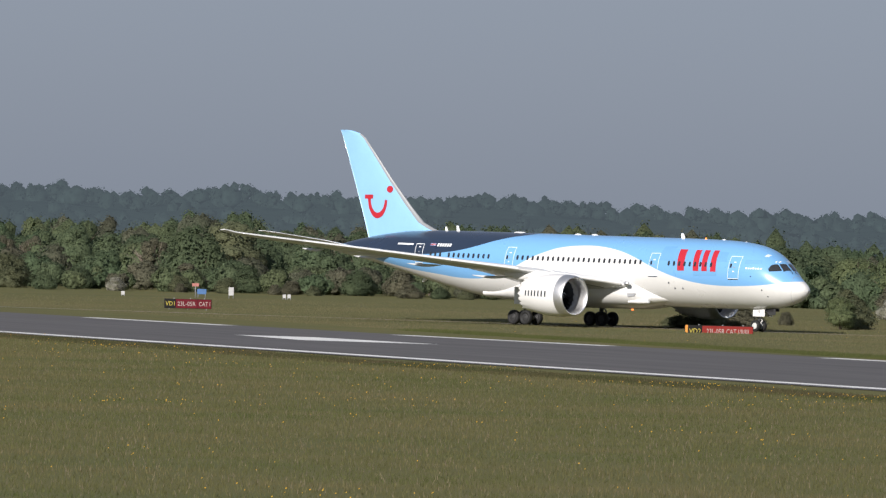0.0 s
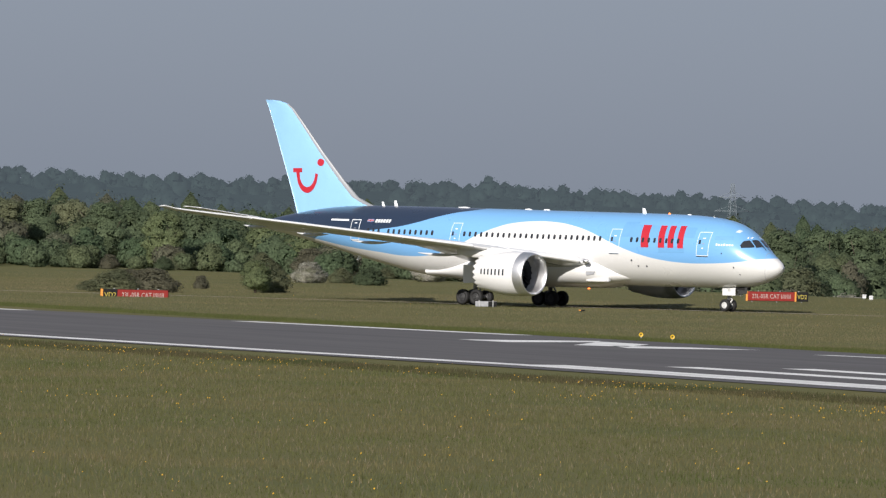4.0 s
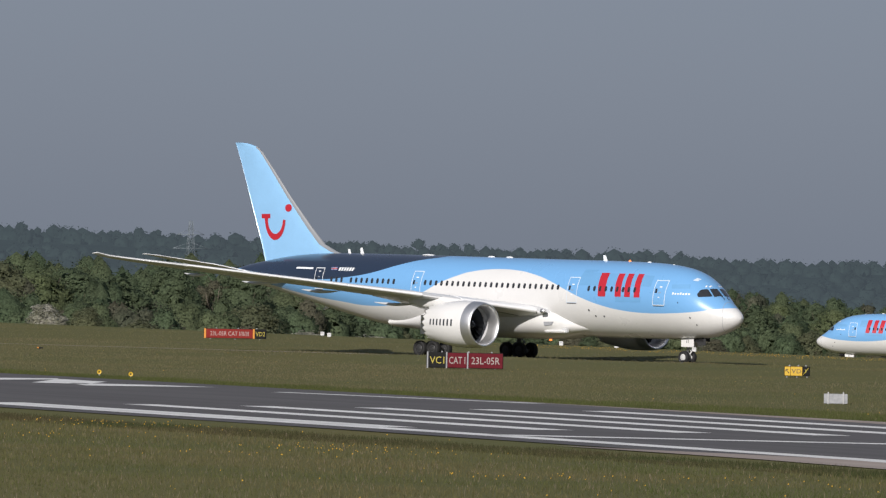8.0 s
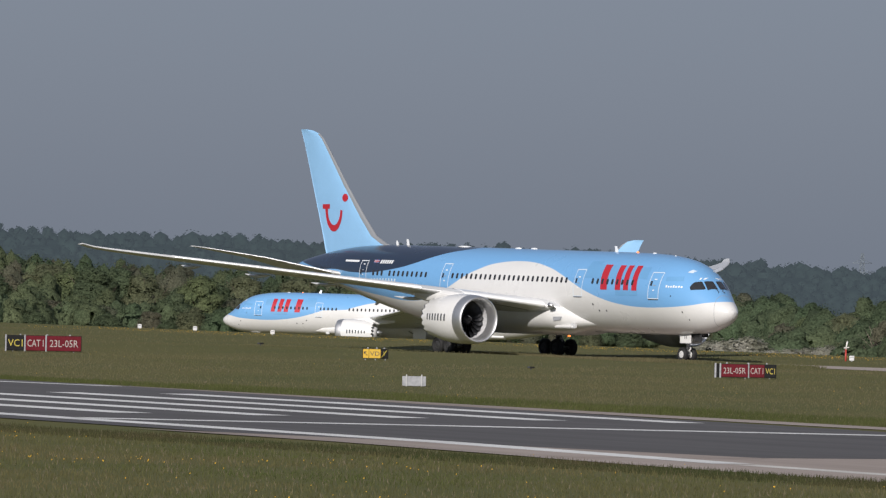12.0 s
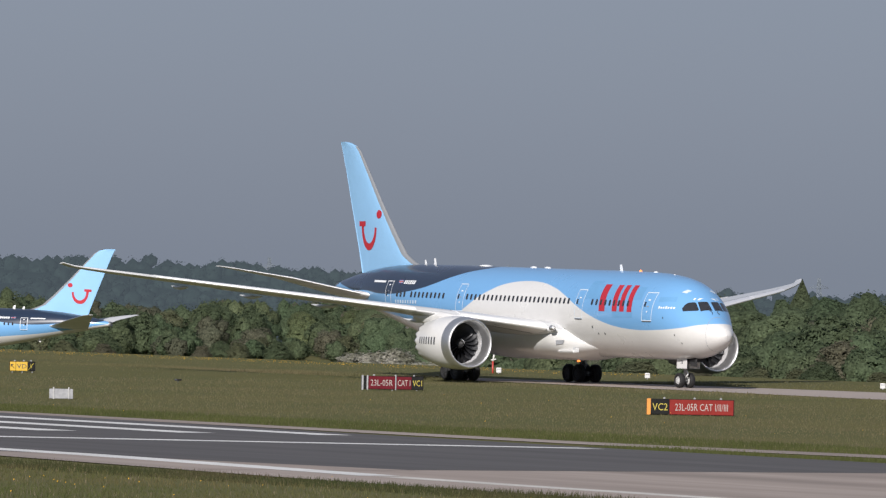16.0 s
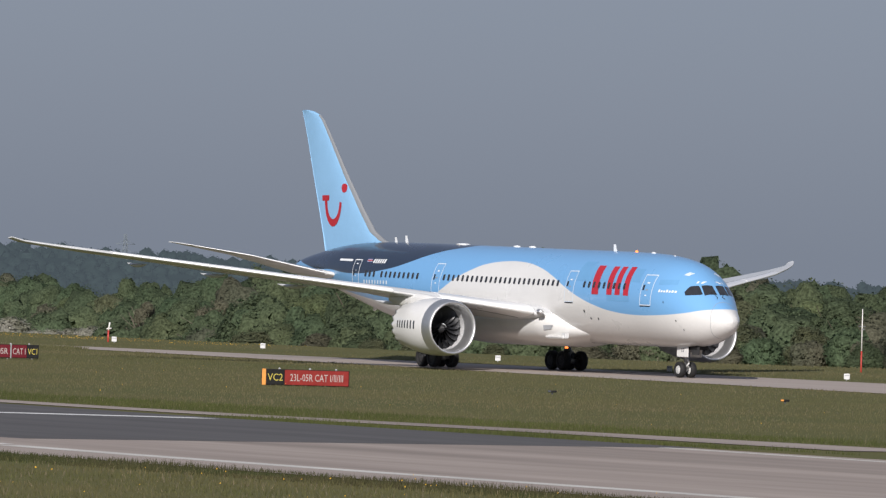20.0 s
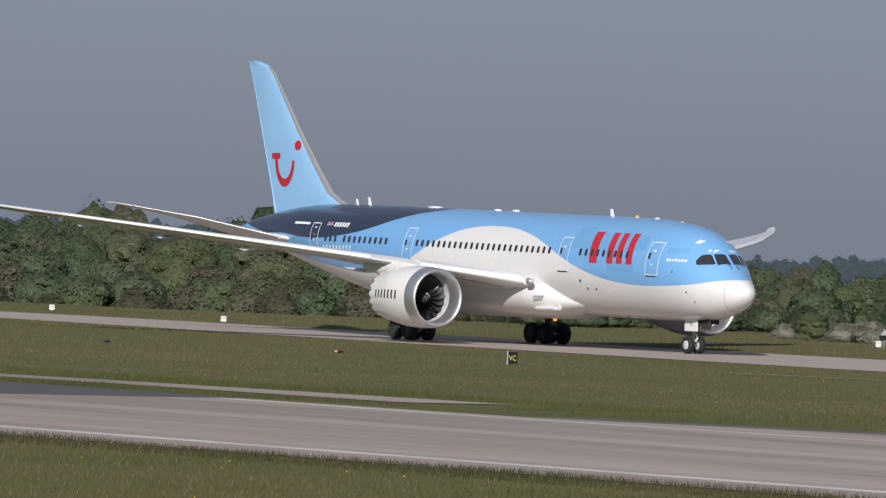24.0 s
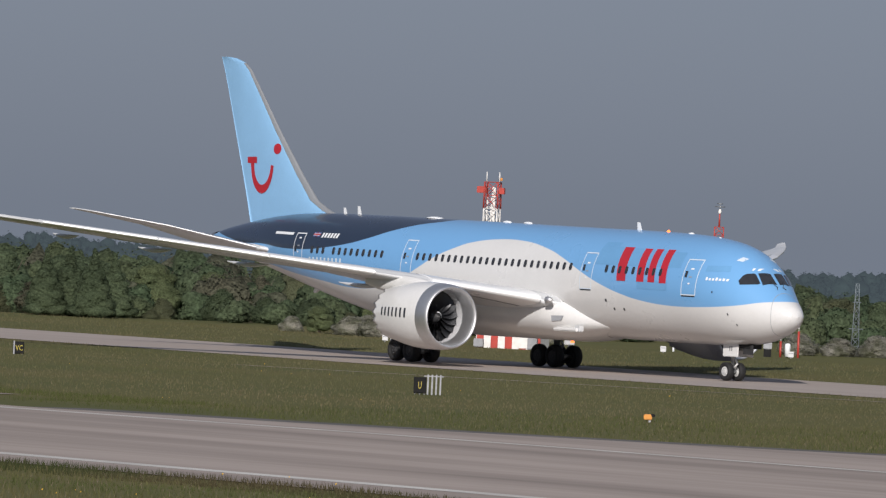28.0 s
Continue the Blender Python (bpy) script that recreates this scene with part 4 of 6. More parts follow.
        part("torque_link", mesh("torque_link", *rods([((gear_x + 0.2, side * 4.9, 0.8), (gear_x + 0.62, side * 4.9, 1.25), 0.07, None, 8), ((gear_x + 0.62, side * 4.9, 1.25), (gear_x + 0.2, side * 4.9, 1.75), 0.07, None, 8)])), "steel", gear)
    return root, wheels


liner, liner_wheels = airliner("white and light blue twin-engined airliner with a navy rear, taxiing")
liner2, _w = airliner("longer white and light blue airliner taxiing on lower ground behind", 6.1)


# ---- signs, lights and markers beside the pavements ----
def bearing(x, y):
    return -math.degrees(math.atan2(x, y))


def beside(x, y, turn=0.0):
    """Stands on the ground at x, y with its face towards the spectators, turned by some degrees."""
    return pose(x, y, ground_z(x, y), 0, 0, bearing(x, y) + turn)


def spot(a, d):
    return d * math.sin(radians(a)), d * math.cos(radians(a))


def lettering(text, width, height):
    cu = bpy.data.curves.new("lettering", "FONT")
    cu.body, cu.align_x, cu.align_y, cu.resolution_u = text, "CENTER", "CENTER", 2
    tmp = bpy.data.objects.new("lettering", cu)
    scene.collection.objects.link(tmp)
    me = bpy.data.meshes.new_from_object(tmp.evaluated_get(bpy.context.evaluated_depsgraph_get()))
    bpy.data.objects.remove(tmp), bpy.data.curves.remove(cu)
    co = np.empty(len(me.vertices) * 3)
    me.vertices.foreach_get("co", co)
    co = co.reshape(-1, 3)
    lo, hi = co.min(0), co.max(0)
    co -= (lo + hi) / 2
    co *= np.array([width / (hi[0] - lo[0]), height / (hi[1] - lo[1]), 1])
    me.vertices.foreach_set("co", np.stack([co[:, 0], 0 * co[:, 0], co[:, 1]], 1).ravel())
    me.materials.clear()
    return me


def sign(x, y, panels, height, label, foot=0.15, turn=0.0, depth=0.28):
    """A cabinet sign: a row of faces (text, face, letters, width), frame, legs."""
    total = sum(p[3] for p in panels)
    ob = thing("taxiway_sign", label, "airfield sign", beside(x, y, turn), "airfield signs")
    part("cabinet", box(total + 0.06, depth, height + 0.06, (0, 0.02 + depth / 2, foot + height / 2), 0.02), "signblack", ob)
    at = -total / 2
    for text, face, ink, w in panels:
        c = at + w / 2
        if face == "gap":
            part("post", box(w, 0.1, height + 0.14, (c, -0.02, foot + height / 2), 0.01), "galv", ob)
        elif face == "orange":
            part("end_panel", box(w, depth + 0.05, height + 0.08, (c, depth / 2, foot + height / 2), 0.02), "orange", ob, "orange end panel")
        else:
            f = part("face", box(w - 0.03, 0.05, height, (c, 0, foot + height / 2), 0.01), face, ob, "sign face")
            if text:
                me = lettering(text, w * (0.28 if len(text) == 1 else 0.82), height * 0.48)
                part("lettering", me, ink, f, at=pose(c, -0.032, foot + height / 2))
        at += w
    for c in (-total * 0.4, 0, total * 0.4):
        part("leg", mesh("leg", *rod((c, 0.1, -0.3), (c, 0.1, foot + 0.05), 0.04)), "galv", ob)
    for c in (-total * 0.3, total * 0.05, total * 0.35) if total > 1 else ():
        part("top_lamp", box(0.12, 0.1, 0.1, (c, 0.1, foot + height + 0.07), 0.02), "galv", ob)
    return ob


Y, W_ = "ytext", "ltext"
sign(-836, 228, [("VD1", "signblack", Y, 1.05), ("23L-05R", "signred", W_, 2.1), ("CAT I", "signred", W_, 1.3)], 0.85, "red and black lit sign in meadow grass, far off")
sign(-728, 245, [("", "orange", Y, 0.22), ("VD2", "signblack", Y, 1.2), ("23L-05R CAT I/II/III", "signlit", W_, 4.3)], 0.90, "long red and black sign sunk behind a rise in the grass", -0.30)
sign(-772, 322, [("", "orange", Y, 0.18), ("23L-05R CAT I/II/III", "signlit", W_, 4.3), ("", "orange", Y, 0.16), ("VD2", "signblack", Y, 1.05)], 0.82, "long red sign with orange ends, beyond the exit")
sign(*spot(-65.91, 647), [("", "gap", Y, 0.1), ("VC1", "signblack", Y, 1.25), ("", "gap", Y, 0.1), ("CAT I", "signred", W_, 1.4), ("", "gap", Y, 0.1), ("23L-05R", "signred", W_, 2.45)], 1.05, "red and black three-panel sign in the grass", 0.1)
vd = sign(*spot(-63.82, 632), [("", "signyellow", "mark", 0.42), ("VD", "signyellow", "mark", 0.82), ("V", "signblack", Y, 0.5)], 0.62, "yellow direction sign with an arrow and black end")
part("arrow", mesh("arrow", *rods([((-0.56, -0.035, 0.32), (-0.76, -0.035, 0.56), 0.022), ((-0.78, -0.035, 0.58), (-0.62, -0.035, 0.57), 0.022), ((-0.78, -0.035, 0.58), (-0.77, -0.035, 0.42), 0.022)])), "mark", vd)
part("slash", mesh("slash", *rods([((0.42, -0.035, 0.2), (0.8, -0.035, 0.7), 0.024)])), Y, vd)
sign(-510, 277, [("", "gap", Y, 0.12), ("", "signblack", Y, 0.2), ("", "gap", Y, 0.1), ("23L-05R", "signred", W_, 1.72), ("", "gap", Y, 0.07), ("CAT I", "signred", W_, 0.98), ("VC1", "signblack", Y, 0.72)], 0.80, "red and black sign with pale posts", 0.1)
sign(*spot(-59.615, 502), [("", "orange", Y, 0.22), ("VC2", "signblack", Y, 1.02), ("23L-05R CAT I/II/III", "signlit", W_, 3.55)], 0.82, "long red and black sign with an orange end near the runway", 0.05)
sign(*spot(-55.505, 475), [("", "gap", Y, 0.07), ("VC", "signblack", Y, 0.46)], 0.58, "small black sign with yellow letters", 0.05)
sg = sign(*spot(-52.972, 414), [("U", "signblack", Y, 0.52)], 0.68, "small black sign with pale steel posts beside it", 0.08)
for k in range(4):
    part("post", box(0.075, 0.07, 0.92, (0.36 + 0.19 * k, 0.05, 0.46), 0.01), "galv", sg)
part("rail", box(0.9, 0.03, 0.04, (0.62, 0.09, 0.84)), "galv", sg)


def plain_box(x, y, w, h, label, dark=0.0):
    ob = thing("equipment_box", label, "metal box", beside(x, y), "equipment boxes")
    part("casing", box(w, 0.35, h - 0.08, (0, 0.2, h / 2), 0.02), "galv", ob)
    for s in (-1, 1):
        part("post", box(0.07, 0.08, h + 0.06, (s * w * 0.32, 0, h / 2 + 0.03), 0.01), "dullwhite", ob)
    if dark:
        part("dark_panel", box(w * dark, 0.03, h * 0.8, (w * (0.5 - dark / 2), 0.01, h / 2), 0.005), "signblack", ob)
    return ob


plain_box(-464.2, 230.7, 1.35, 0.64, "galvanised grey frame on two pale posts")
plain_box(-694.5, 264, 1.75, 0.52, "low grey box with a dark end", 0.4)

marker = thing("marker_board", "small white marker board on the grass", "marker", beside(-600, 335), "marker boards")
part("board", box(0.37, 0.06, 0.37, (0, 0, 0.27), 0.015), "paleboard", marker)
part("stake", box(0.05, 0.05, 0.4, (0, 0.05, 0.0)), "galv", marker)
part("grey_bar", box(0.28, 0.012, 0.06, (0, -0.033, 0.34)), "galv", marker)
for x, y in ((-591, 343), (-550, 338.5), (-517, 331.8), (-497, 332.8), (-471, 352.3), (-465, 370.5), (-461, 378), (-806, 346), (-817, 350), (-747, 349), (-724, 345.8), (-759, 349)):
    if -625 < x < -480:
        x, y = spot(-bearing(x, y) - 0.018, math.hypot(x, y) * 0.98)
    copy_thing(marker, beside(x, y))


def ground_light(x, y, lit=False):
    ob = thing("ground_light", "small dark ground light with an orange face" if lit else "small dark ground light in short grass", "light fitting", beside(x, y), "ground lights")
    part("body", box(0.5, 0.3, 0.12, (0, 0, 0.16), 0.03), "signblack", ob)
    part("lens", box(0.16, 0.04, 0.09, (-0.15, -0.16, 0.17), 0.01), "orange" if lit else "mark", ob)
    part("stem", box(0.08, 0.08, 0.2, (0, 0, 0.05)), "mark", ob)


for x, y, lit in ((*spot(-58.06, 497), False), (*spot(-56.594, 488), True), (-536, 275, False), (-668, 262, True), (-617.6, 294, False)):
    ground_light(x, y, lit)
lamp = thing("guard_light", "small orange box lamp with a black hood in grass", "light fitting", beside(*spot(-51.518, 376)))
part("body", box(0.34, 0.26, 0.22, (-0.08, 0, 0.22), 0.03), "orange", lamp)
part("hood", box(0.2, 0.22, 0.14, (0.12, 0, 0.29), 0.03), "signblack", lamp)
part("stem", box(0.1, 0.1, 0.2, (0, 0, 0.05)), "galv", lamp)
hoop = thing("edge_light", "round yellow edge light at the runway border", "light fitting", beside(-530.0, 211.9), "edge lights")
part("ring", mesh("ring", *lathe([(-0.04, 0.14), (0.04, 0.14), (0.04, 0.05), (-0.04, 0.05), (-0.04, 0.14)], 24, "y")), "signyellow", hoop, at=pose(0, 0, 0.3))
part("stem", box(0.06, 0.06, 0.3, (0, 0, 0.08)), "galv", hoop)
copy_thing(hoop, beside(-522.0, 210.8))


# ---- masts and cabin ----
def lattice(base, top, w0, w1, r, cells, brace=True):
    """Legs, rungs and crossed braces of a square lattice between two heights."""
    bars = []
    def corner(i, f):
        w = w0 + (w1 - w0) * f
        sx_, sy_ = ((-1, -1), (1, -1), (1, 1), (-1, 1))[i % 4]
        return (sx_ * w / 2, sy_ * w / 2, base + (top - base) * f)
    for i in range(4):
        bars.append((corner(i, 0), corner(i, 1), r, r * 0.9, 6))
        for c in range(cells):
            f0, f1 = c / cells, (c + 1) / cells
            bars.append((corner(i, f1), corner(i + 1, f1), r * 0.6, None, 5))
            if brace:
                bars.append((corner(i, f0), corner(i + 1, f1), r * 0.55, None, 5))
                bars.append((corner(i + 1, f0), corner(i, f1), r * 0.55, None, 5))
    return rods(bars)


tower = thing("lattice_tower", "red and white steel lattice tower behind a striped cabin", "tower", beside(-464.6, 355.6, -14))
for b, t_, m_ in ((0.2, 2.6, "tred"), (2.6, 8.9, "twhite"), (8.9, 10.6, "tred")):
    part("lattice", mesh("lattice", *lattice(b, t_, 0.92, 0.88, 0.045, max(1, round((t_ - b) / 1.0)))), m_, tower)
part("ladder", mesh("ladder", *rods([((-0.25, -0.3, 2.2), (-0.25, -0.3, 9.6), 0.04, None, 6), ((0.02, -0.3, 2.2), (0.02, -0.3, 9.6), 0.04, None, 6)] + [((-0.25, -0.3, 2.4 + 0.3 * k), (0.02, -0.3, 2.4 + 0.3 * k), 0.02, None, 5) for k in range(24)])), "twhite", tower)
part("cable_tray", box(0.22, 0.1, 8.2, (0.12, -0.1, 6.2), 0.01), "twhite", tower)
for z, x in ((3.25, -0.74), (6.75, -0.74), (10.1, -0.70)):
    part("antenna_box", box(0.62, 0.35, 0.42, (x, 0, z), 0.02), "tred", tower)
part("antenna_box", box(0.36, 0.35, 0.4, (0.62, 0, 10.05), 0.02), "tred", tower)
for x in (-0.42, 0.42):
    part("finial", mesh("finial", *rod((x, 0, 10.6), (x, 0, 11.25), 0.035)), "twhite", tower)
part("lamp", box(0.14, 0.14, 0.2, (0.55, 0, 10.8), 0.03), "orange", tower)

cabin = thing("striped_cabin", "low cabin painted in red and white upright stripes", "cabin", beside(-461.6, 353.2, -14))
L_ = 4.2
part("core", box(L_ - 0.06, 2.4, 1.98, (1.65, 0.9, 0.99)), "twhite", cabin)
for k in range(9):
    part("cladding_panel", box(L_ / 9 - 0.012, 0.05, 2.0, (1.65 - L_ / 2 + L_ / 9 * (k + 0.5), -0.33, 1.01), 0.006), "tred" if k % 2 == 0 else "twhite", cabin)
for k in range(4):
    part("end_panel", box(0.05, 2.44 / 4 - 0.012, 2.0, (1.65 - L_ / 2 - 0.03, -0.3 + 2.44 / 4 * (k + 0.5), 1.01), 0.006), "twhite" if k % 2 == 0 else "tred", cabin)
part("roof", box(L_ + 0.3, 2.8, 0.1, (1.65, 0.9, 2.05), 0.02, None), "galv", cabin)
part("air_unit", box(0.62, 0.3, 0.52, (-0.25, -0.55, 0.32), 0.03), "galv", cabin)
dr = part("door", box(0.72, 0.05, 1.85, (2.65, -0.37, 1.0), 0.01), "twhite", cabin)
part("door_handle", box(0.04, 0.05, 0.12, (2.39, -0.42, 1.05)), "galv", dr)
pl = part("notice", box(0.42, 0.03, 0.55, (1.15, -0.37, 1.25), 0.01), "signyellow", cabin, "yellow notice plate")
part("lettering", lettering("DSL", 0.3, 0.14), "mark", pl, at=pose(1.15, -0.39, 1.35))
part("lettering", lettering("DP", 0.2, 0.14), "mark", pl, at=pose(1.15, -0.39, 1.14))
part("meter_box", box(0.62, 0.35, 0.72, (3.3, -0.6, 0.4), 0.03), "galv", cabin)

meter = thing("meter_cabinet", "small grey cabinet on a short post in grass", "cabinet", beside(*spot(-52.045, 590)))
part("body", box(0.66, 0.4, 0.62, (0, 0, 0.62), 0.03), "dullwhite", meter)
part("post", box(0.14, 0.14, 0.6, (0, 0, 0.1)), "galv", meter)
part("cap", box(0.2, 0.2, 0.14, (0.05, 0, 1.0), 0.02), "dullwhite", meter)

mast = thing("lattice_mast", "slender red and white lattice mast with a light on top", "mast", beside(-472.3, 380.6))
z = 0.0
for k, (top, w) in enumerate(((1.0, 0.78), (2.45, 0.78), (3.75, 0.78), (5.3, 0.78), (6.35, 0.6), (7.35, 0.6), (8.4, 0.6))):
    part("lattice", mesh("lattice", *lattice(z, top, w, w, 0.04, 2)), "tred" if k in (0, 2, 4, 6) else "twhite", mast)
    z = top
part("pole", mesh("pole", *rod((0, 0, 8.4), (0, 0, 9.4), 0.07, 0.04)), "tred", mast)
part("lamp", mesh("lamp", *lathe([(9.3, 0.08), (9.45, 0.12), (9.6, 0.05)], 12)), "twhite", mast, at=Matrix(((0, 0, 1, 0), (0, 1, 0, 0), (1, 0, 0, 0), (0, 0, 0, 1))))
part("vane", mesh("vane", *rods([((-0.35, 0, 9.75), (0.35, 0, 9.75), 0.03), ((-0.2, 0, 9.95), (0.2, 0, 9.95), 0.03), ((0, 0, 9.5), (0, 0, 9.95), 0.02)])), "steel", mast)
part("cabinet", box(0.5, 0.4, 1.9, (-0.75, 0.3, 0.95), 0.03), "galv", mast)

pole = thing("wind_pole", "thin pole, white above and red below", "pole", beside(-522.8, 351))
part("lower", mesh("lower", *rod((0, 0, -0.5), (0, 0, 1.5), 0.06)), "tred", pole)
part("upper", mesh("upper", *rod((0, 0, 1.5), (0, 0, 4.4), 0.045, 0.03)), "twhite", pole)
part("arm", mesh("arm", *rods([((-0.25, 0, 3.2), (0.25, 0, 3.2), 0.03), ((0, 0, 3.0), (0.18, 0, 3.0), 0.05)])), "steel", pole)
stand = thing("small_stand", "short red and white instrument stand", "instrument", beside(*spot(-60.862, 690)))
part("pole", mesh("pole", *rod((0, 0, -0.3), (0, 0, 0.9), 0.07)), "tred", stand)
part("head", mesh("head", *rods([((0, 0, 0.9), (0.1, 0, 1.5), 0.06), ((-0.15, 0, 1.0), (0.25, 0, 1.05), 0.05)])), "twhite", stand)
stake = thing("red_stake", "red stake with a white cap beside pale boxes", "stake", beside(*spot(-50.606, 601)))
part("pole", mesh("pole", *rod((0, 0, -0.3), (0, 0, 1.75), 0.075)), "tred", stake)
part("cap", mesh("cap", *rod((0, 0, 1.75), (0, 0, 2.1), 0.025)), "twhite", stake)
copy_thing(stake, beside(*spot(-50.717, 601)) @ Matrix.Diagonal((1, 1, 0.6, 1)))
tank = thing("gas_bottle", "white upright cylinder on the grass", "cylinder", beside(*spot(-50.672, 600)))
part("shell", mesh("shell", *lathe([(0.05, 0.01), (0.06, 0.18), (0.84, 0.19), (0.92, 0.15), (0.94, 0.01)], 20)), "markw", tank, at=Matrix(((0, 0, 1, 0), (0, 1, 0, 0), (1, 0, 0, 0), (0, 0, 0, 1))))
cab2 = thing("instrument_cabinet", "grey instrument cabinet on a post", "cabinet", beside(*spot(-50.798, 599)))
part("body", box(0.56, 0.4, 0.60, (0, 0, 0.82), 0.03), "galv", cab2)
part("post", box(0.5, 0.25, 0.7, (0, 0, 0.3), 0.02), "signblack", cab2)
part("sensor", box(0.18, 0.18, 0.22, (0.2, 0, 1.22), 0.03), "markw", cab2)
rope = thing("rope_barrier", "white posts with a slack rope round the mast", "barrier", beside(-472, 379.5))
for k, x in enumerate((-2.0, -0.4, 1.4)):
    part("post", mesh("post", *rod((x, -0.8, -0.2), (x, -0.8, 0.42), 0.07)), "markw", rope)
part("rope", mesh("rope", *rods([((-2.0 + 3.4 * k / 10, -0.8, 0.35 - 0.2 * math.sin(math.pi * ((k * 0.34) % 1.7) / 1.7)), (-2.0 + 3.4 * (k + 1) / 10, -0.8, 0.35 - 0.2 * math.sin(math.pi * (((k + 1) * 0.34) % 1.7) / 1.7)), 0.03, None, 5) for k in range(10)])), "markw", rope)
board = thing("warning_board", "small dark warning board with a triangle on a post", "sign", beside(-466.0, 349))
part("post", mesh("post", *rod((0, 0, -0.2), (0, 0, 0.9), 0.04)), "galv", board)
part("plate", box(0.6, 0.03, 0.3, (0, -0.05, 0.75), 0.01), "signblack", board)
part("triangle", mesh("triangle", [(-0.22, -0.05, 0.92), (0.22, -0.05, 0.92), (0, -0.05, 1.35), (-0.22, 0, 0.92), (0.22, 0, 0.92), (0, 0, 1.35)], [(0, 1, 2), (5, 4, 3), (0, 3, 4, 1), (1, 4, 5, 2), (2, 5, 3, 0)], False), "galv", board)


# boards on posts at the far edge of the field
for a, w, h, top, m_, label in ((-74.70, 0.78, 0.36, 1.62, "dullred", "pale red board on a thin post before the woods"), (-74.66, 1.02, 0.58, 0.98, "board", "blue board on short posts before the woods"),
                                (-74.475, 0.58, 0.92, 1.25, "dullwhite", "white upright board on posts before the woods"), (-75.155, 0.40, 0.42, 0.55, "dullwhite", "small white board before the woods"),
                                (-74.14, 0.36, 0.42, 0.60, "dullwhite", "small white board before the woods"), (-74.11, 0.36, 0.42, 0.60, "dullwhite", "small white board before the woods")):
    far_board = thing("field_board", label, "board", beside(*spot(a, 1020)), "boards by the woods")
    part("panel", box(w, 0.05, h, (0, 0, top - h / 2), 0.01), m_, far_board)
    for x in ((0,) if h < 0.4 else (-w * 0.4, w * 0.4)):
        part("post", mesh("post", *rod((x, 0.06, -0.2), (x, 0.06, top - 0.05), 0.045)), "galv", far_board)
grey_mast = thing("lattice_mast", "slender grey lattice mast before dark trees", "mast", beside(*spot(-50.25, 636)))
part("lattice", mesh("lattice", *lattice(0, 4.9, 0.55, 0.22, 0.028, 9)), "pylon", grey_mast)
part("crossarm", mesh("crossarm", *rods([((-0.5, 0, 1.75), (0.5, 0, 1.75), 0.03), ((-0.3, 0, 3.6), (0.3, 0, 3.6), 0.025)])), "pylon", grey_mast)


# ---- woods and hills ----
# bearing, height angle of the nearer woods' top
WOODS = [(-78, .08), (-75.9, .08), (-75.2, .05), (-74.5, .12), (-73.8, .05), (-73.1, .10), (-72, .085), (-71.2, .05), (-70.4, .0), (-69.7, .045), (-69, .0), (-67, -.01), (-66.2, -.03), (-65, -.11), (-64.1, -.15), (-63.2, -.25),
         (-62.5, -.2), (-61.2, -.21), (-60.7, -.26), (-60.2, -.2), (-59.6, -.13), (-58.9, -.075), (-58, -.03), (-57.3, -.01), (-56.7, -.06), (-56, -.14), (-55.5, -.22), (-55, -.19), (-54.5, -.21), (-53.2, -.25), (-52.6, -.33), (-51.4, -.30), (-50, -.27), (-47, -.27)]
# bearing, height angle of the far ridge
RIDGE = [(-80, 0.248), (-75.9, 0.263), (-75.5, 0.288), (-75.1, 0.228), (-74.5, 0.268), (-74.1, 0.238), (-73.5, 0.253), (-72.6, 0.253), (-72, 0.208), (-71.3, 0.208), (-70.4, 0.188), (-69.2, 0.188), (-68.4, 0.168), (-67.8, 0.143), (-67.2, 0.111), (-66, 0.093),
         (-65.4, 0.08), (-64.6, 0.08), (-63.9, 0.04), (-63.2, 0.048), (-62.4, 0.02), (-61.5, -0.02), (-60.8, -0.04), (-60, -0.075), (-58.5, -0.11), (-57, -0.12), (-55.5, -0.17), (-54.4, -0.22), (-53.6, -0.2), (-52.8, -0.185), (-50, -0.195), (-46, -0.2)]
rng = np.random.default_rng(7)


def level(rows, a):
    return float(np.interp(a, [r[0] for r in rows], [r[1] for r in rows]))


def ball(fine):
    bm = bmesh.new()
    bmesh.ops.create_icosphere(bm, subdivisions=fine, radius=1.0)
    v, f = np.array([v.co[:] for v in bm.verts]), np.array([[v.index for v in f.verts] for f in bm.faces])
    bm.free()
    return v, f


def sprays(p, d, away, size):
    """Small leaf sprays at points p, turned more or less to d; they take the light like the crown as a whole."""
    k = len(p)
    n = d + 0.4 * rng.normal(size=(k, 3))
    n /= np.linalg.norm(n, axis=1)[:, None]
    t = np.cross(n, rng.normal(size=(k, 3)))
    t /= np.linalg.norm(t, axis=1)[:, None]
    b = np.cross(n, t)
    s = (size * (0.5 + 0.9 * rng.random(k)))[:, None]
    V = np.stack([p - t * s * 0.6 - b * s * 0.25, p + t * s * 0.6 - b * s * 0.3, p + b * s * 0.55 + t * s * 0.1], 1).reshape(-1, 3)
    N = 0.32 * d + 0.34 * away + 0.22 * n + (0, 0, 0.34)
    return V, np.arange(3 * k).reshape(-1, 3), np.repeat(N / np.linalg.norm(N, axis=1)[:, None], 3, axis=0)


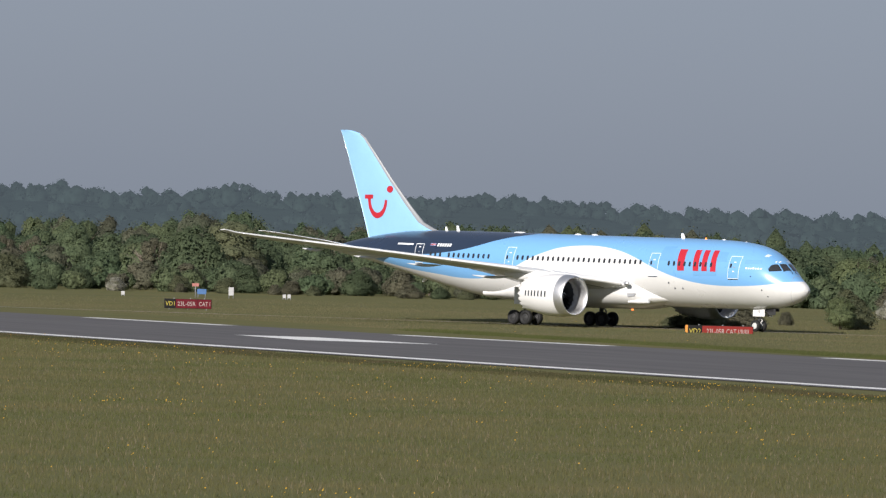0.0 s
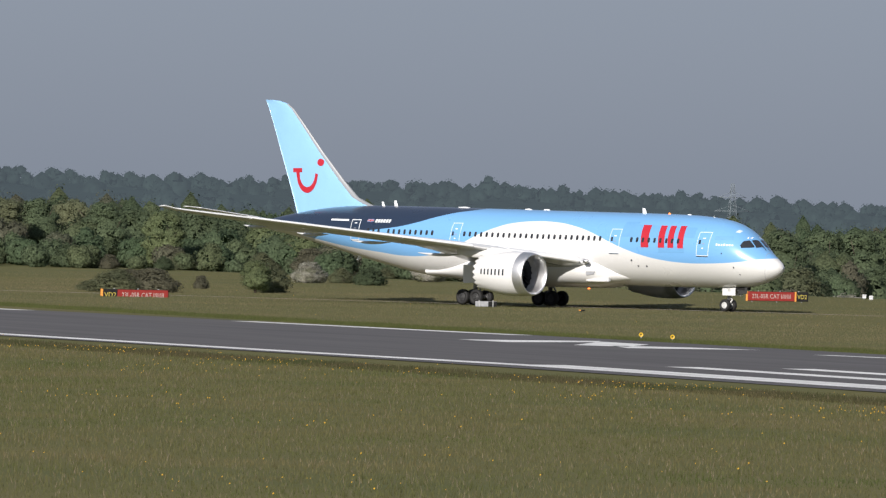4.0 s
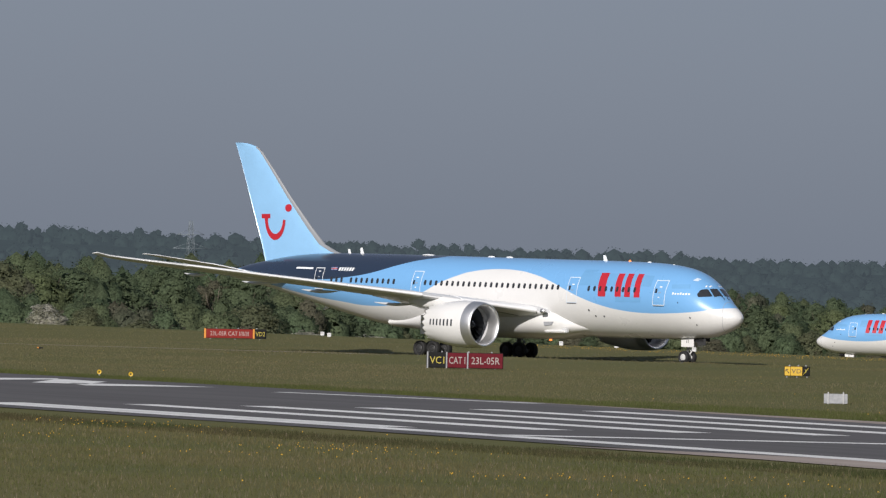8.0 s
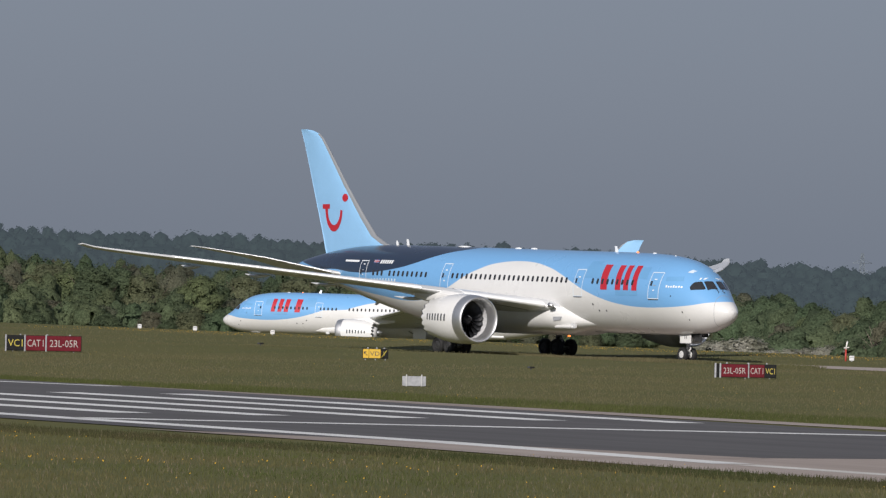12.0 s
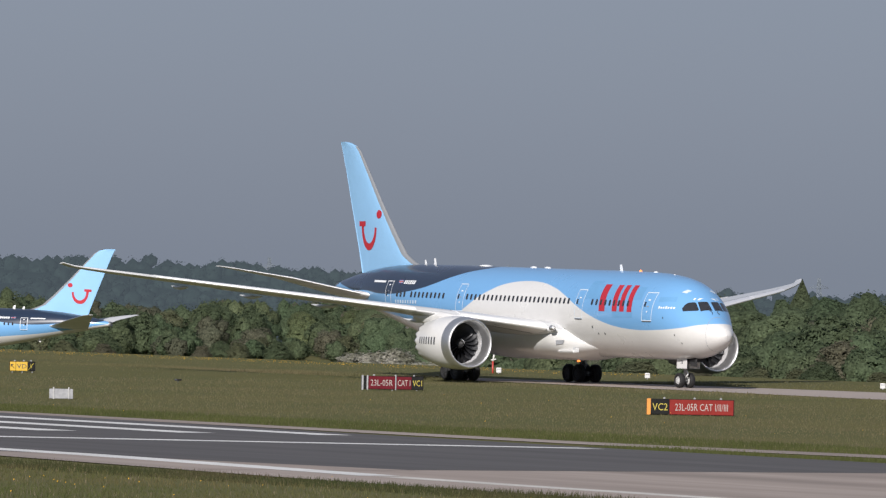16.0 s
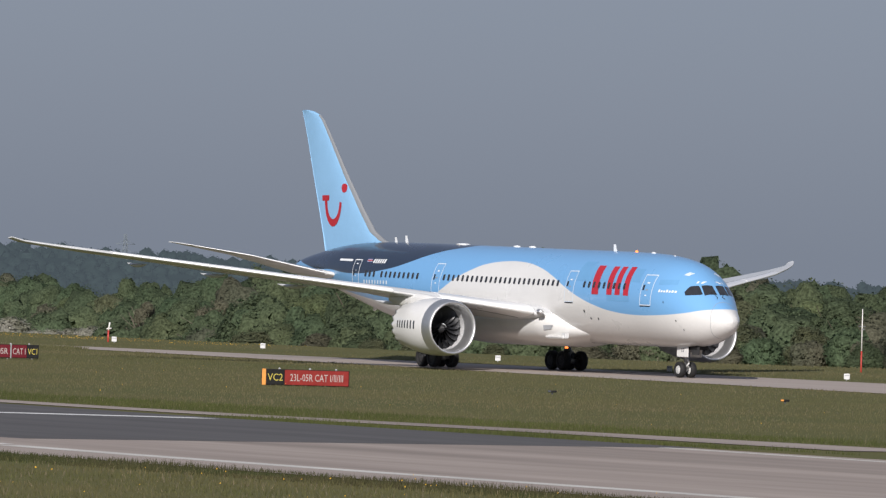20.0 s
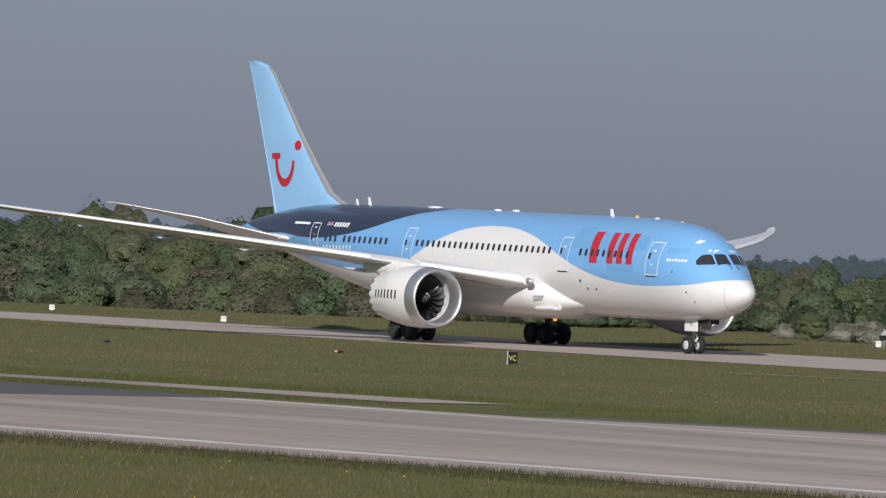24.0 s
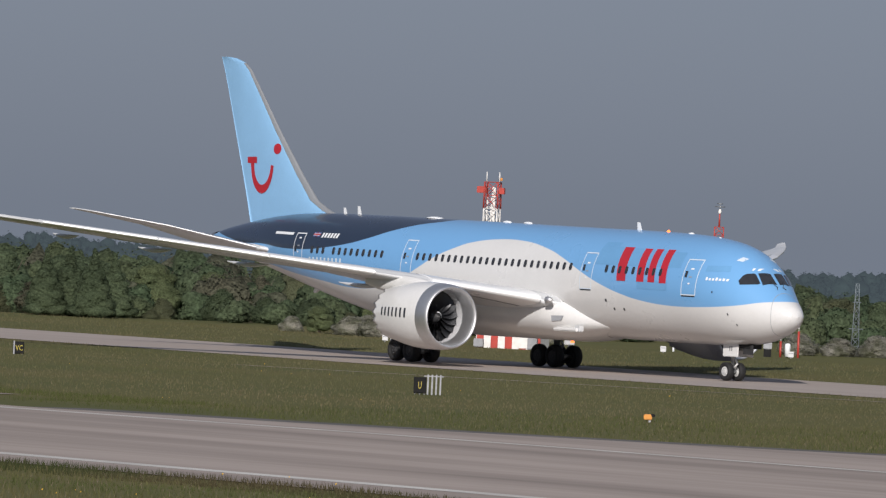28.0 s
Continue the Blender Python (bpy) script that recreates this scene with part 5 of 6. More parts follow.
def leaf_cloud(C, R, fine, cards, size, loose=0.16):
    """A crown: lumpy lobes (centres, radii), without what is hidden inside, under a dense coat of leaf sprays."""
    bv, bf = ball(fine)
    vs, fs, ns, at = [], [], [], 0
    heart = C.mean(0) * (1, 1, 0.8)

    def outward(p):
        q = p - heart
        return q / np.maximum(np.linalg.norm(q, axis=1), 1e-6)[:, None]
    for k in range(len(C)):
        q = 0.92 + (0.12 if fine > 1 else 0.09 if cards > 500 else 0.03) * rng.normal(size=(len(bv), 1))
        p = bv * q * R[k] + C[k]
        mid = p[bf].mean(1)
        keep = np.ones(len(bf), bool)
        for o in range(len(C)):
            if o != k:
                keep &= (((mid - C[o]) / R[o]) ** 2).sum(1) > 0.6
        n = bv * 0.35 + outward(p) * 0.4 + (0, 0, 0.34)
        vs.append(p), fs.append(bf[keep] + at), ns.append(n / np.linalg.norm(n, axis=1)[:, None])
        at += len(p)
    w = R[:, 0] * R[:, 2]
    pick = rng.choice(len(C), cards * 2, p=w / w.sum())
    d = rng.normal(size=(cards * 2, 3))
    d /= np.linalg.norm(d, axis=1)[:, None]
    p = C[pick] + d * R[pick] * (0.93 + loose * rng.random(cards * 2)[:, None] ** 1.5)
    out = np.ones(len(p), bool)
    for o in range(len(C)):
        out &= (pick == o) | ((((p - C[o]) / R[o]) ** 2).sum(1) > 0.7)
    p, d = p[out][:cards], d[out][:cards]
    v, f, n = sprays(p, d, outward(p), size)
    vs.append(v), fs.append(f + at), ns.append(n)
    return np.concatenate(vs), np.concatenate(fs), np.concatenate(ns)


def fill(name, V, F, N):
    """A triangle mesh from arrays of points, corners and normals."""
    me = bpy.data.meshes.new(name)
    me.vertices.add(len(V)), me.loops.add(F.size), me.polygons.add(len(F))
    me.vertices.foreach_set("co", np.ascontiguousarray(V, dtype=np.float32).ravel())
    me.loops.foreach_set("vertex_index", np.ascontiguousarray(F, dtype=np.int32).ravel())
    me.polygons.foreach_set("loop_start", np.arange(0, F.size, 3, dtype=np.int32))
    me.polygons.foreach_set("use_smooth", np.ones(len(F), bool))
    me.update(calc_edges=True)
    me.normals_split_custom_set_from_vertices(N)
    return me


def make_tree(kind, leaf, seed, label, close=False):
    """Ten metres tall; trunk with limbs and a crown of many small lobes round a few large ones."""
    r_ = np.random.default_rng(seed)
    ob = thing(kind, label, "bush" if kind == "bush" else "tree", group="trees and bushes at the field's edge")
    lobes, limbs = [], []
    bare = kind == "tree" and leaf == 3
    if kind == "bush":
        lobes = [((0, 0, 3.4), (3.6, 3.6, 3.6)), ((1.9, 0.6, 2.6), (2.6, 2.6, 2.8)), ((-2.0, -0.5, 2.7), (2.6, 2.7, 2.9)), ((0.2, 0.2, 6.0), (2.4, 2.4, 2.9))]
        limbs = [((0.4 * k - 0.6, 0, 0), (0.9 * k - 1.3, 0.4 * k - 0.5, 4.5), 0.28, 0.1, 6) for k in range(4)]
    elif kind == "conifer":
        for k in range(9):
            z_ = 1.2 + 0.98 * k
            w_ = 2.5 * (1 - k / 9.6)
            for g in range(3 if k < 6 else 1):
                a = 2.1 * g + 0.9 * k
                lobes.append(((0.42 * w_ * math.cos(a) * (k < 6), 0.42 * w_ * math.sin(a) * (k < 6), z_), (w_ * 0.7, w_ * 0.7, 0.95)))
        limbs = [((0, 0, 0), (0, 0, 9.6), 0.24, 0.04, 8)]
    else:
        lobes = [((0.1, 0.1, 5.6), (2.9, 2.9, 3.4)), ((0.9, 0.3, 3.4), (2.5, 2.5, 2.3)), ((-1.0, -0.3, 3.6), (2.4, 2.5, 2.4)), ((0.2, -0.4, 7.4), (2.0, 2.0, 2.1))]
        limbs = [((0, 0, 0), (0.1, 0, 3.4), 0.34, 0.24, 8)]
        for k in range(26 if bare else 10):
            a = 2 * math.pi * (k * 0.382 + 0.12 * r_.random())
            q, z_ = 1.2 + 2.4 * r_.random(), 3.5 + 5.9 * r_.random()
            a0, mid = (0.1, 0, 1.6 + 2.6 * r_.random()), (0.5 * q * math.cos(a + 0.2), 0.5 * q * math.sin(a + 0.2), 0.62 * z_ + 0.7)
            limbs += [(a0, mid, 0.13, 0.08, 6), (mid, (q * math.cos(a), q * math.sin(a), z_), 0.08, 0.02, 5)]
            for _ in range(4 if bare else 0):
                d = r_.normal(size=3)
                limbs.append((mid, (mid[0] + 1.3 * d[0], mid[1] + 1.3 * d[1], mid[2] + 0.8 + abs(d[2])), 0.045, 0.012, 4))
    big = len(lobes)
    for k in range(0 if kind == "conifer" else 32 if close else 30):         # smaller tufts over the large forms
        c, rad = lobes[int(r_.integers(big))]
        d = r_.normal(size=3)
        d[2] = abs(d[2]) if r_.random() < 0.75 else d[2] * 0.5
        d /= np.linalg.norm(d)
        g = 0.55 + 0.75 * r_.random()
        p = np.array(c) + d * np.array(rad) * (0.82 + 0.1 * r_.random())
        lobes.append(((p[0], p[1], min(max(p[2], 0.6), 9.4)), (g, g, g * 0.85)))
    part("trunk", mesh("trunk", *rods(limbs)), "limb" if bare else "bark", ob)
    C, R = np.array([l[0] for l in lobes], float), np.array([l[1] for l in lobes], float)
    if bare:                                                                 # open crown: loose sprays on small tufts, no dense heart
        C, R = C[big:], R[big:] * 0.8
    part("crown", fill("crown", *leaf_cloud(C, R, 2 if close and not bare else 1, (4500 if bare else 6500) if close else 3200, (0.34 if kind == "bush" else 0.13) if close else (0.38 if kind == "bush" else 0.22), 0.3 if bare else 0.32 if kind == "bush" else 0.2)), LEAVES[leaf], ob)
    return ob


SORTS = [("tree", 0, 11, "broad-leaved tree in fresh green leaf"), ("tree", 1, 12, "broad-leaved tree in deep green leaf"), ("tree", 2, 13, "broad-leaved tree in olive spring leaf"),
         ("bush", 1, 14, "dense deep green bush by the field"), ("bush", 2, 15, "dense olive bush by the field"), ("bush", 3, 16, "brownish bush just coming into leaf"), ("bush", 4, 17, "hawthorn bush in pale blossom"),
         ("conifer", 1, 18, "dark green conifer in a wood"), ("tree", 3, 19, "tree with brown buds and few leaves")]
KINDS = {}


def plant(k, a, d, top, spread=1.0):
    """Plants kind k at a bearing and distance, as high as the height angle top asks for."""
    x, y = spot(a, d)
    g = ground_z(x, y)
    h_ = EYE + d * math.tan(radians(top)) - g
    if h_ < 0.8:
        return
    s = h_ / 10.8
    w_ = max(s * 0.85, min(s * spread, s * 2.4)) * (0.9 + 0.3 * rng.random())
    m = Matrix.LocRotScale((x, y, g - 0.1), Euler((0, 0, 6.28 * rng.random())), (w_, w_, s))
    key = (k, a > -61.6)                                  # the nearer woods have finer leaves
    if key in KINDS:
        copy_thing(KINDS[key], m @ Matrix.Diagonal([1 / v for v in KINDS[key].scale] + [1]))
    else:
        KINDS[key] = make_tree(*SORTS[k], close=a > -61.6)
        KINDS[key].matrix_basis = m


def wood_distance(a):
    """How far off the front of the woods stands at a bearing."""
    return float(np.interp(a, [-78, -70.5, -69.5, -66, -63, -61.7, -61.1, -60, -58, -56, -53, -50], [1120, 1090, 1010, 1380, 1440, 1440, 1060, 800, 715, 672, 640, 655]))


# bearing, height angle at which the woods meet the grass
CREST_LINE = [(-76, -.41), (-70, -.46), (-66, -.5), (-63, -.58), (-60, -.65), (-56, -.69), (-50, -.72)]
# front rows: single trees and bushes
a = -77.0
while a < -48.8:
    d = wood_distance(a)
    crest = level(CREST_LINE, a)
    top = level(WOODS, a)
    k = int(rng.choice([0, 1, 1, 0, 2, 3, 1, 8]))
    plant(k, a + 0.03 * rng.normal(), d * (1.03 + 0.05 * rng.random()), top - 0.05 * rng.random() - (0.09 if k == 8 else 0.045 if a > -61.6 else 0.01), 1.0 if k == 8 else 1.15)
    if rng.random() < 0.6:
        k = int(rng.choice([3, 3, 4, 5, 3, 4] if a > -67 else [3, 4, 3, 4, 5]))
        plant(k, a + 0.08 * rng.normal(), d * (1.0 + 0.015 * rng.random()), crest + (top - crest) * (0.30 + 0.25 * rng.random()), 1.4)
    if rng.random() < 0.35:                               # low scrub along the foot
        plant(int(rng.choice([4, 3, 5, 4, 3])), a + 0.1 * rng.normal(), d * (0.985 + 0.01 * rng.random()), crest + (top - crest) * (0.16 + 0.14 * rng.random()), 1.5)
    a += math.degrees((3.5 if a > -61.6 else 4.4) / d) * (0.8 + 0.5 * rng.random())
# lone bushes before the woods, and pale hawthorns
for a, d, top, k, wide in ((-71.53, 806, -.38, 4, 2.2), (-71.30, 812, -.37, 5, 2.2), (-71.42, 815, -.38, 5, 2.0), (-71.70, 820, -.47, 4, 2.0), (-70.64, 824, -.30, 0, 1.5), (-70.54, 830, -.33, 4, 1.8), (-70.30, 945, -.31, 6, 2.0), (-70.98, 853, -.42, 5, 1.2), (-69.92, 930, -.34, 3, 2.0), (-70.1, 950, -.35, 4, 1.8),
                           (-69.55, 990, -.27, 6, 1.6), (-69.05, 1000, -.26, 4, 1.6), (-68.55, 1020, -.3, 6, 1.6), (-68.3, 1010, -.32, 4, 1.6), (-73.35, 1085, -.30, 5, 1.6), (-72.6, 1080, -.32, 5, 1.6), (-75.2, 1100, -.3, 6, 1.4), (-74.2, 1095, -.33, 5, 1.6),
                           (-61.66, 1000, -.47, 6, 1.6), (-61.5, 1000, -.45, 6, 1.4), (-61.25, 990, -.53, 6, 1.8), (-61.1, 985, -.52, 6, 1.8), (-60.95, 980, -.50, 6, 1.5), (-60.5, 960, -.42, 5, 1.4), (-59.55, 770, -.52, 5, 1.4), (-59.2, 760, -.54, 4, 1.4),
                           (-53.8, 620, -.60, 6, 1.6), (-53.62, 616, -.52, 0, 1.4), (-53.42, 612, -.58, 6, 1.8), (-53.25, 610, -.56, 6, 1.8), (-52.9, 618, -.57, 6, 1.6), (-52.2, 612, -.60, 6, 1.6), (-51.3, 618, -.55, 6, 1.6), (-50.6, 616, -.56, 6, 1.8), (-50.35, 618, -.58, 6, 1.8), (-50.1, 620, -.55, 6, 1.6),
                           (-55.35, 648, -.22, 7, 1.4), (-55.2, 650, -.20, 7, 1.4), (-55.05, 646, -.21, 7, 1.4), (-54.92, 652, -.23, 7, 1.4), (-66.9, 1100, -.42, 6, 1.4), (-66.5, 1080, -.44, 6, 1.4), (-67.3, 1120, -.40, 5, 1.4)):
    plant(k, a, d, top, wide)


def mass(name, rows, material, label, cat, lumps, cards, size, fine=1):
    """Many crowns far off as one piece of stuff: rows of (centre, radius, half height), each a cluster of lumps under a coat of leaf sprays."""
    V, F, N, at = [], [], [], 0
    for c, rad, hgt in rows:
        sc = np.array([rad, rad, hgt])
        o = np.array([np.zeros(3)] + [q / np.linalg.norm(q) * (0.55 + 0.22 * rng.random()) for q in rng.normal(size=(lumps, 3))])
        g = np.array([0.84] + [0.24 + 0.16 * rng.random() for _ in range(lumps)])
        v, f, n = leaf_cloud(o * sc + c, g[:, None] * sc, fine, cards, size)
        V.append(v), F.append(f + at), N.append(n)
        at += len(v)
    return solid(name, fill(name, np.concatenate(V), np.concatenate(F), np.concatenate(N)), material, label, cat, kind="stuff")


rows = [[], [], [], [], [], []]
a = -77.5
while a < -48.5:
    d0 = wood_distance(a)
    low = level(CREST_LINE, a)
    for f, up in ((0.995, 0.36), (1.0, 0.44), (1.02, 0.56), (1.04, 0.72), (1.07, 0.86), (1.13, 0.97), (1.18, 1.02), (1.26, 1.02)):
        d = d0 * (f + 0.025 * rng.random())
        b = a + 0.14 * rng.normal()
        x, y = spot(b, d)
        top = EYE + d * math.tan(radians(low + (level(WOODS, b) - low) * (up - (0.07 if up > 1 else 0.16) * rng.random() ** 2)))
        g = ground_z(x, y)
        h_ = max(1.6, top - g)
        wide = min(h_ * 0.46 + 0.6, 2.2 + 1.6 * rng.random() + 0.12 * h_)
        rows[int(rng.choice([0, 0, 0, 1, 1, 2])) + (3 if a > -61.6 else 0)].append(((x, y, g + h_ * 0.46), wide, h_ * 0.54))
    a += math.degrees(5.0 / d0)
for k, r in enumerate(rows):
    m_, label = (("midwood", "deep green woodland behind the field's edge"), ("olivewood", "olive spring woodland behind the field's edge"), ("brownwood", "brownish thicket in the woodland, just in bud"))[k % 3]
    mass("woodland", r, m_, label, "woodland", 14, 1500 if k > 2 else 900, 0.22 if k > 2 else 0.28, 2 if k > 2 else 1)


def hills():
    """Wooded ridge in the distance: the land and its crowns."""
    vs, fs, rows = [], [], []
    bear = np.arange(-82, -43.9, 0.5)
    dist = [2500, 2900, 3250, 3600, 3950, 4350]
    for i, d in enumerate(dist):
        for a in bear:
            f = i / (len(dist) - 1)
            low = -0.55
            e = low + (level(RIDGE, a) - 0.07 - low) * f ** 0.8
            x, y = spot(a, d)
            vs.append((x, y, EYE + d * math.tan(radians(e))))
    n = len(bear)
    for i in range(len(dist) - 1):
        fs += [(i * n + k, i * n + k + 1, (i + 1) * n + k + 1, (i + 1) * n + k) for k in range(n - 1)]
    solid("far_hills", mesh("far_hills", vs, fs), "farwood", "blue-green land rising to a wooded ridge, haze added as glow", "hills", kind="structure")
    for i in range(1, len(dist)):
        d = dist[i]
        a = -78.0
        while a < -48.0:
            rad = 3.6 + 4.6 * rng.random() ** 1.5 if i == len(dist) - 1 else 3.2 + 3.2 * rng.random()
            dd = d * (1 - 0.07 * rng.random())
            f = float(np.interp(dd, dist, np.linspace(0, 1, len(dist))))
            e = -0.55 + (level(RIDGE, a) - 0.07 + 0.55) * f ** 0.8
            x, y = spot(a, dd)
            hg = rad * (0.8 + 0.4 * rng.random())
            zt = EYE + dd * math.tan(radians(level(RIDGE, a))) + rng.normal() * 1.0 if i == len(dist) - 1 else min(EYE + dd * math.tan(radians(e)) + hg * (1.0 + 0.4 * rng.random()), EYE + dd * math.tan(radians(level(RIDGE, a) - 0.02)))
            rows.append(((x, y, zt - hg), rad, hg))
            a += math.degrees(rad * (0.7 if i == len(dist) - 1 else 0.85) / d)
    mass("far_woods", rows, "farwood", "blue-green woods on a distant ridge, haze added as glow", "woodland", 2, 60, 0.8)


hills()


def pylon(a, top, d):
    x, y = spot(a, d)
    zt = EYE + d * math.tan(radians(top))
    ob = thing("pylon", "grey steel power line pylon far behind the woods", "pylon", pose(x, y, zt - 45, 0, 0, -a + 20), "pylons")
    part("lattice", mesh("lattice", *lattice(0, 30, 6.5, 3.0, 0.09, 6)), "pylon", ob)
    part("lattice", mesh("lattice", *lattice(30, 45, 3.0, 1.0, 0.08, 5)), "pylon", ob)
    for z_, w_ in ((30, 6.0), (35, 6.8), (40, 5.2)):
        part("crossarm", mesh("crossarm", *rods([((-w_, 0, z_), (w_, 0, z_), 0.12, None, 6), ((-w_, 0, z_), (0, 0, z_ + 2.2), 0.08, None, 6), ((w_, 0, z_), (0, 0, z_ + 2.2), 0.08, None, 6)])), "pylon", ob)
    return ob


for a, top in ((-72.5, .235), (-67.65, .205), (-62.28, .05), (-60.77, .03), (-58.82, -.015), (-52.25, -.10), (-50.94, -.09)):
    pylon(a, top, 3300.0 if a == -67.65 else 4600.0)


# ---- grass and flowers ----
def paved(x, y):
    """Where concrete lies beyond the runway."""
    pad = (x > -309) & (y > 180) & (y < np.interp(x, [-309, -289, -272, -257, -200, 700], [199.2, 199.4, 206.4, 215.0, 246.0, 262.0]) + 3.4)
    path = (x > -460) & (x < -302) & (y > 203.2) & (y < np.interp(x, [-460, -370, -356, -339, -313], [208.3, 207.2, 207.5, 209.9, 212.2]))
    taxi = np.zeros(len(x), bool)
    for i in np.nonzero((y > 215) & (x > -1000))[0]:
        taxi[i] = taxi_near(x[i]) - 0.05 < y[i] < taxi_far(x[i]) + 0.2
    return pad | path | taxi


def blades(name, boxes, material, label, tall, wide, category="grass", lean=0.5, cluster=None):
    """Upright blades strewn over stretches of the plan: (x0, x1, y0, y1, count)."""
    P = []
    for x0, x1, y0, y1, n in boxes:
        p = np.stack([rng.uniform(x0, x1, n), rng.uniform(y0, y1, n)], 1)
        P.append(p)
    P = np.concatenate(P)
    P = P[(np.hypot(P[:, 0], P[:, 1]) > 215) & ~paved(P[:, 0], P[:, 1])]
    n = len(P)
    # clumps: taller and denser patches
    patch = np.sin(P[:, 0] * 0.31 + 2 * np.sin(P[:, 1] * 0.13)) * np.sin(P[:, 1] * 0.47 + 1.5 * np.sin(P[:, 0] * 0.09))
    hgt = tall * (0.55 + 0.6 * rng.random(n)) * (1 + 0.3 * patch)
    yaw = rng.uniform(-0.2, 2.2, n)
    wv = np.stack([np.cos(yaw), np.sin(yaw), 0 * yaw], 1) * (wide * (0.6 + 0.8 * rng.random(n)))[:, None]
    base = np.concatenate([P, np.full((n, 1), 0.0)], 1)
    base[:, 2] = [ground_z(x, y) for x, y in P] if name in ("bank_grass", "taxiway_edge_grass") else 0.0
    tip = base + np.stack([lean * hgt * rng.normal(size=n) * 0.5, lean * hgt * rng.normal(size=n) * 0.5, hgt], 1)
    V = np.stack([base - wv, base + wv, tip], 1).reshape(-1, 3)
    me = bpy.data.meshes.new(name)
    me.vertices.add(3 * n), me.loops.add(3 * n), me.polygons.add(n)
    me.vertices.foreach_set("co", V.ravel())
    me.loops.foreach_set("vertex_index", np.arange(3 * n))
    me.polygons.foreach_set("loop_start", np.arange(0, 3 * n, 3))
    me.update(calc_edges=True)
    # blades bend over and catch the light like the sward as a whole
    up = np.stack([wv[:, 1], -wv[:, 0], 0 * yaw], 1) / np.linalg.norm(wv, axis=1)[:, None] * rng.uniform(0.1, 1.1, (n, 1)) + (0, 0, 1)
    me.normals_split_custom_set_from_vertices(np.repeat(up / np.linalg.norm(up, axis=1)[:, None], 3, axis=0))
    return solid(name, me, material, label, category, kind="stuff")


blades("meadow_grass", [(-640, -180, 60, 153, 430000), (-1000, -640, 90, 147, 40000)], "blade", "uneven meadow grass before the runway", 0.15, 0.016)
blades("dark_verge", [(-800, -180, 151, 156.6, 90000)], "verge", "dark reddish grass along the near runway edge", 0.2, 0.015)
blades("runway_verge", [(-700, -460, 208, 213, 40000), (-460, -300, 207, 217, 30000), (-352, -302, 200.8, 205.6, 9000), (-300, -200, 205, 240, 12000)], "lush", "greener taller grass along the runway edges", 0.2, 0.015)
blades("verge_grass", [(-900, -260, 209.5, 297, 230000)], "field", "short rough grass between runway and taxiway", 0.11, 0.02)
blades("bank_grass", [(-980, -560, 225, 345, 40000), (-560, -380, 322, 372, 20000), (-560, -440, 296, 309, 8000)], "field", "rough grass on a low bank by the taxiway", 0.12, 0.03)
edge = [(x, taxi_near(x)) for x in range(-640, -560, 4)]
blades("taxiway_edge_grass", [(x, x + 4.2, y - 3.0, y - 0.1, 900) for x, y in edge], "field", "tall grass along the edge of the taxiway bend", 0.24, 0.03)
blades("seed_heads", [(-640, -180, 60, 156, 45000), (-900, -260, 212, 297, 9000)], "seed", "brown and pale seed heads over the grass", 0.2, 0.007)


def flowers():
    P = []
    for x0, x1, y0, y1, n in ((-620, -180, 70, 150, 60), (-640, -200, 138, 154, 36), (-760, -600, 130, 150, 30)):
        for _ in range(n):
            cx, cy = rng.uniform(x0, x1), rng.uniform(y0, y1)
            P += [(cx + rng.normal() * 4.0, cy + rng.normal() * 2.4, 0.17 + 0.10 * rng.random()) for _ in range(int(rng.integers(3, 12) * (1 + 7 * rng.random() ** 5)))]
    P += [(rng.uniform(-760, -590), 337 + 10 * rng.random(), 0.08 + 0.1 * rng.random()) for _ in range(1500)]
    P += [(rng.uniform(-640, -180), rng.uniform(60, 157), 0.24) for _ in range(420)]
    P += [(rng.uniform(-800, -300), rng.uniform(212, 280), 0.16) for _ in range(160)]
    vs, fs = [], []
    for x, y, z_ in P:
        z_ += ground_z(x, y) if y > 300 else 0
        s = (0.014 + 0.020 * rng.random()) * (0.9 if y > 200 else 1.0)
        i = len(vs)
        vs += [(x + s, y, z_), (x, y + s, z_ + 0.01), (x - s, y, z_), (x, y - s, z_ - 0.01), (x, y, z_ + s * 0.9), (x, y, z_ - s * 0.9)]
        fs += [(i, i + 1, i + 4), (i + 1, i + 2, i + 4), (i + 2, i + 3, i + 4), (i + 3, i, i + 4), (i + 1, i, i + 5), (i + 2, i + 1, i + 5), (i + 3, i + 2, i + 5), (i, i + 3, i + 5)]
    solid("buttercups", mesh("buttercups", vs, fs, False), "flower", "yellow buttercups scattered in the grass", "flowers", kind="stuff")


flowers()


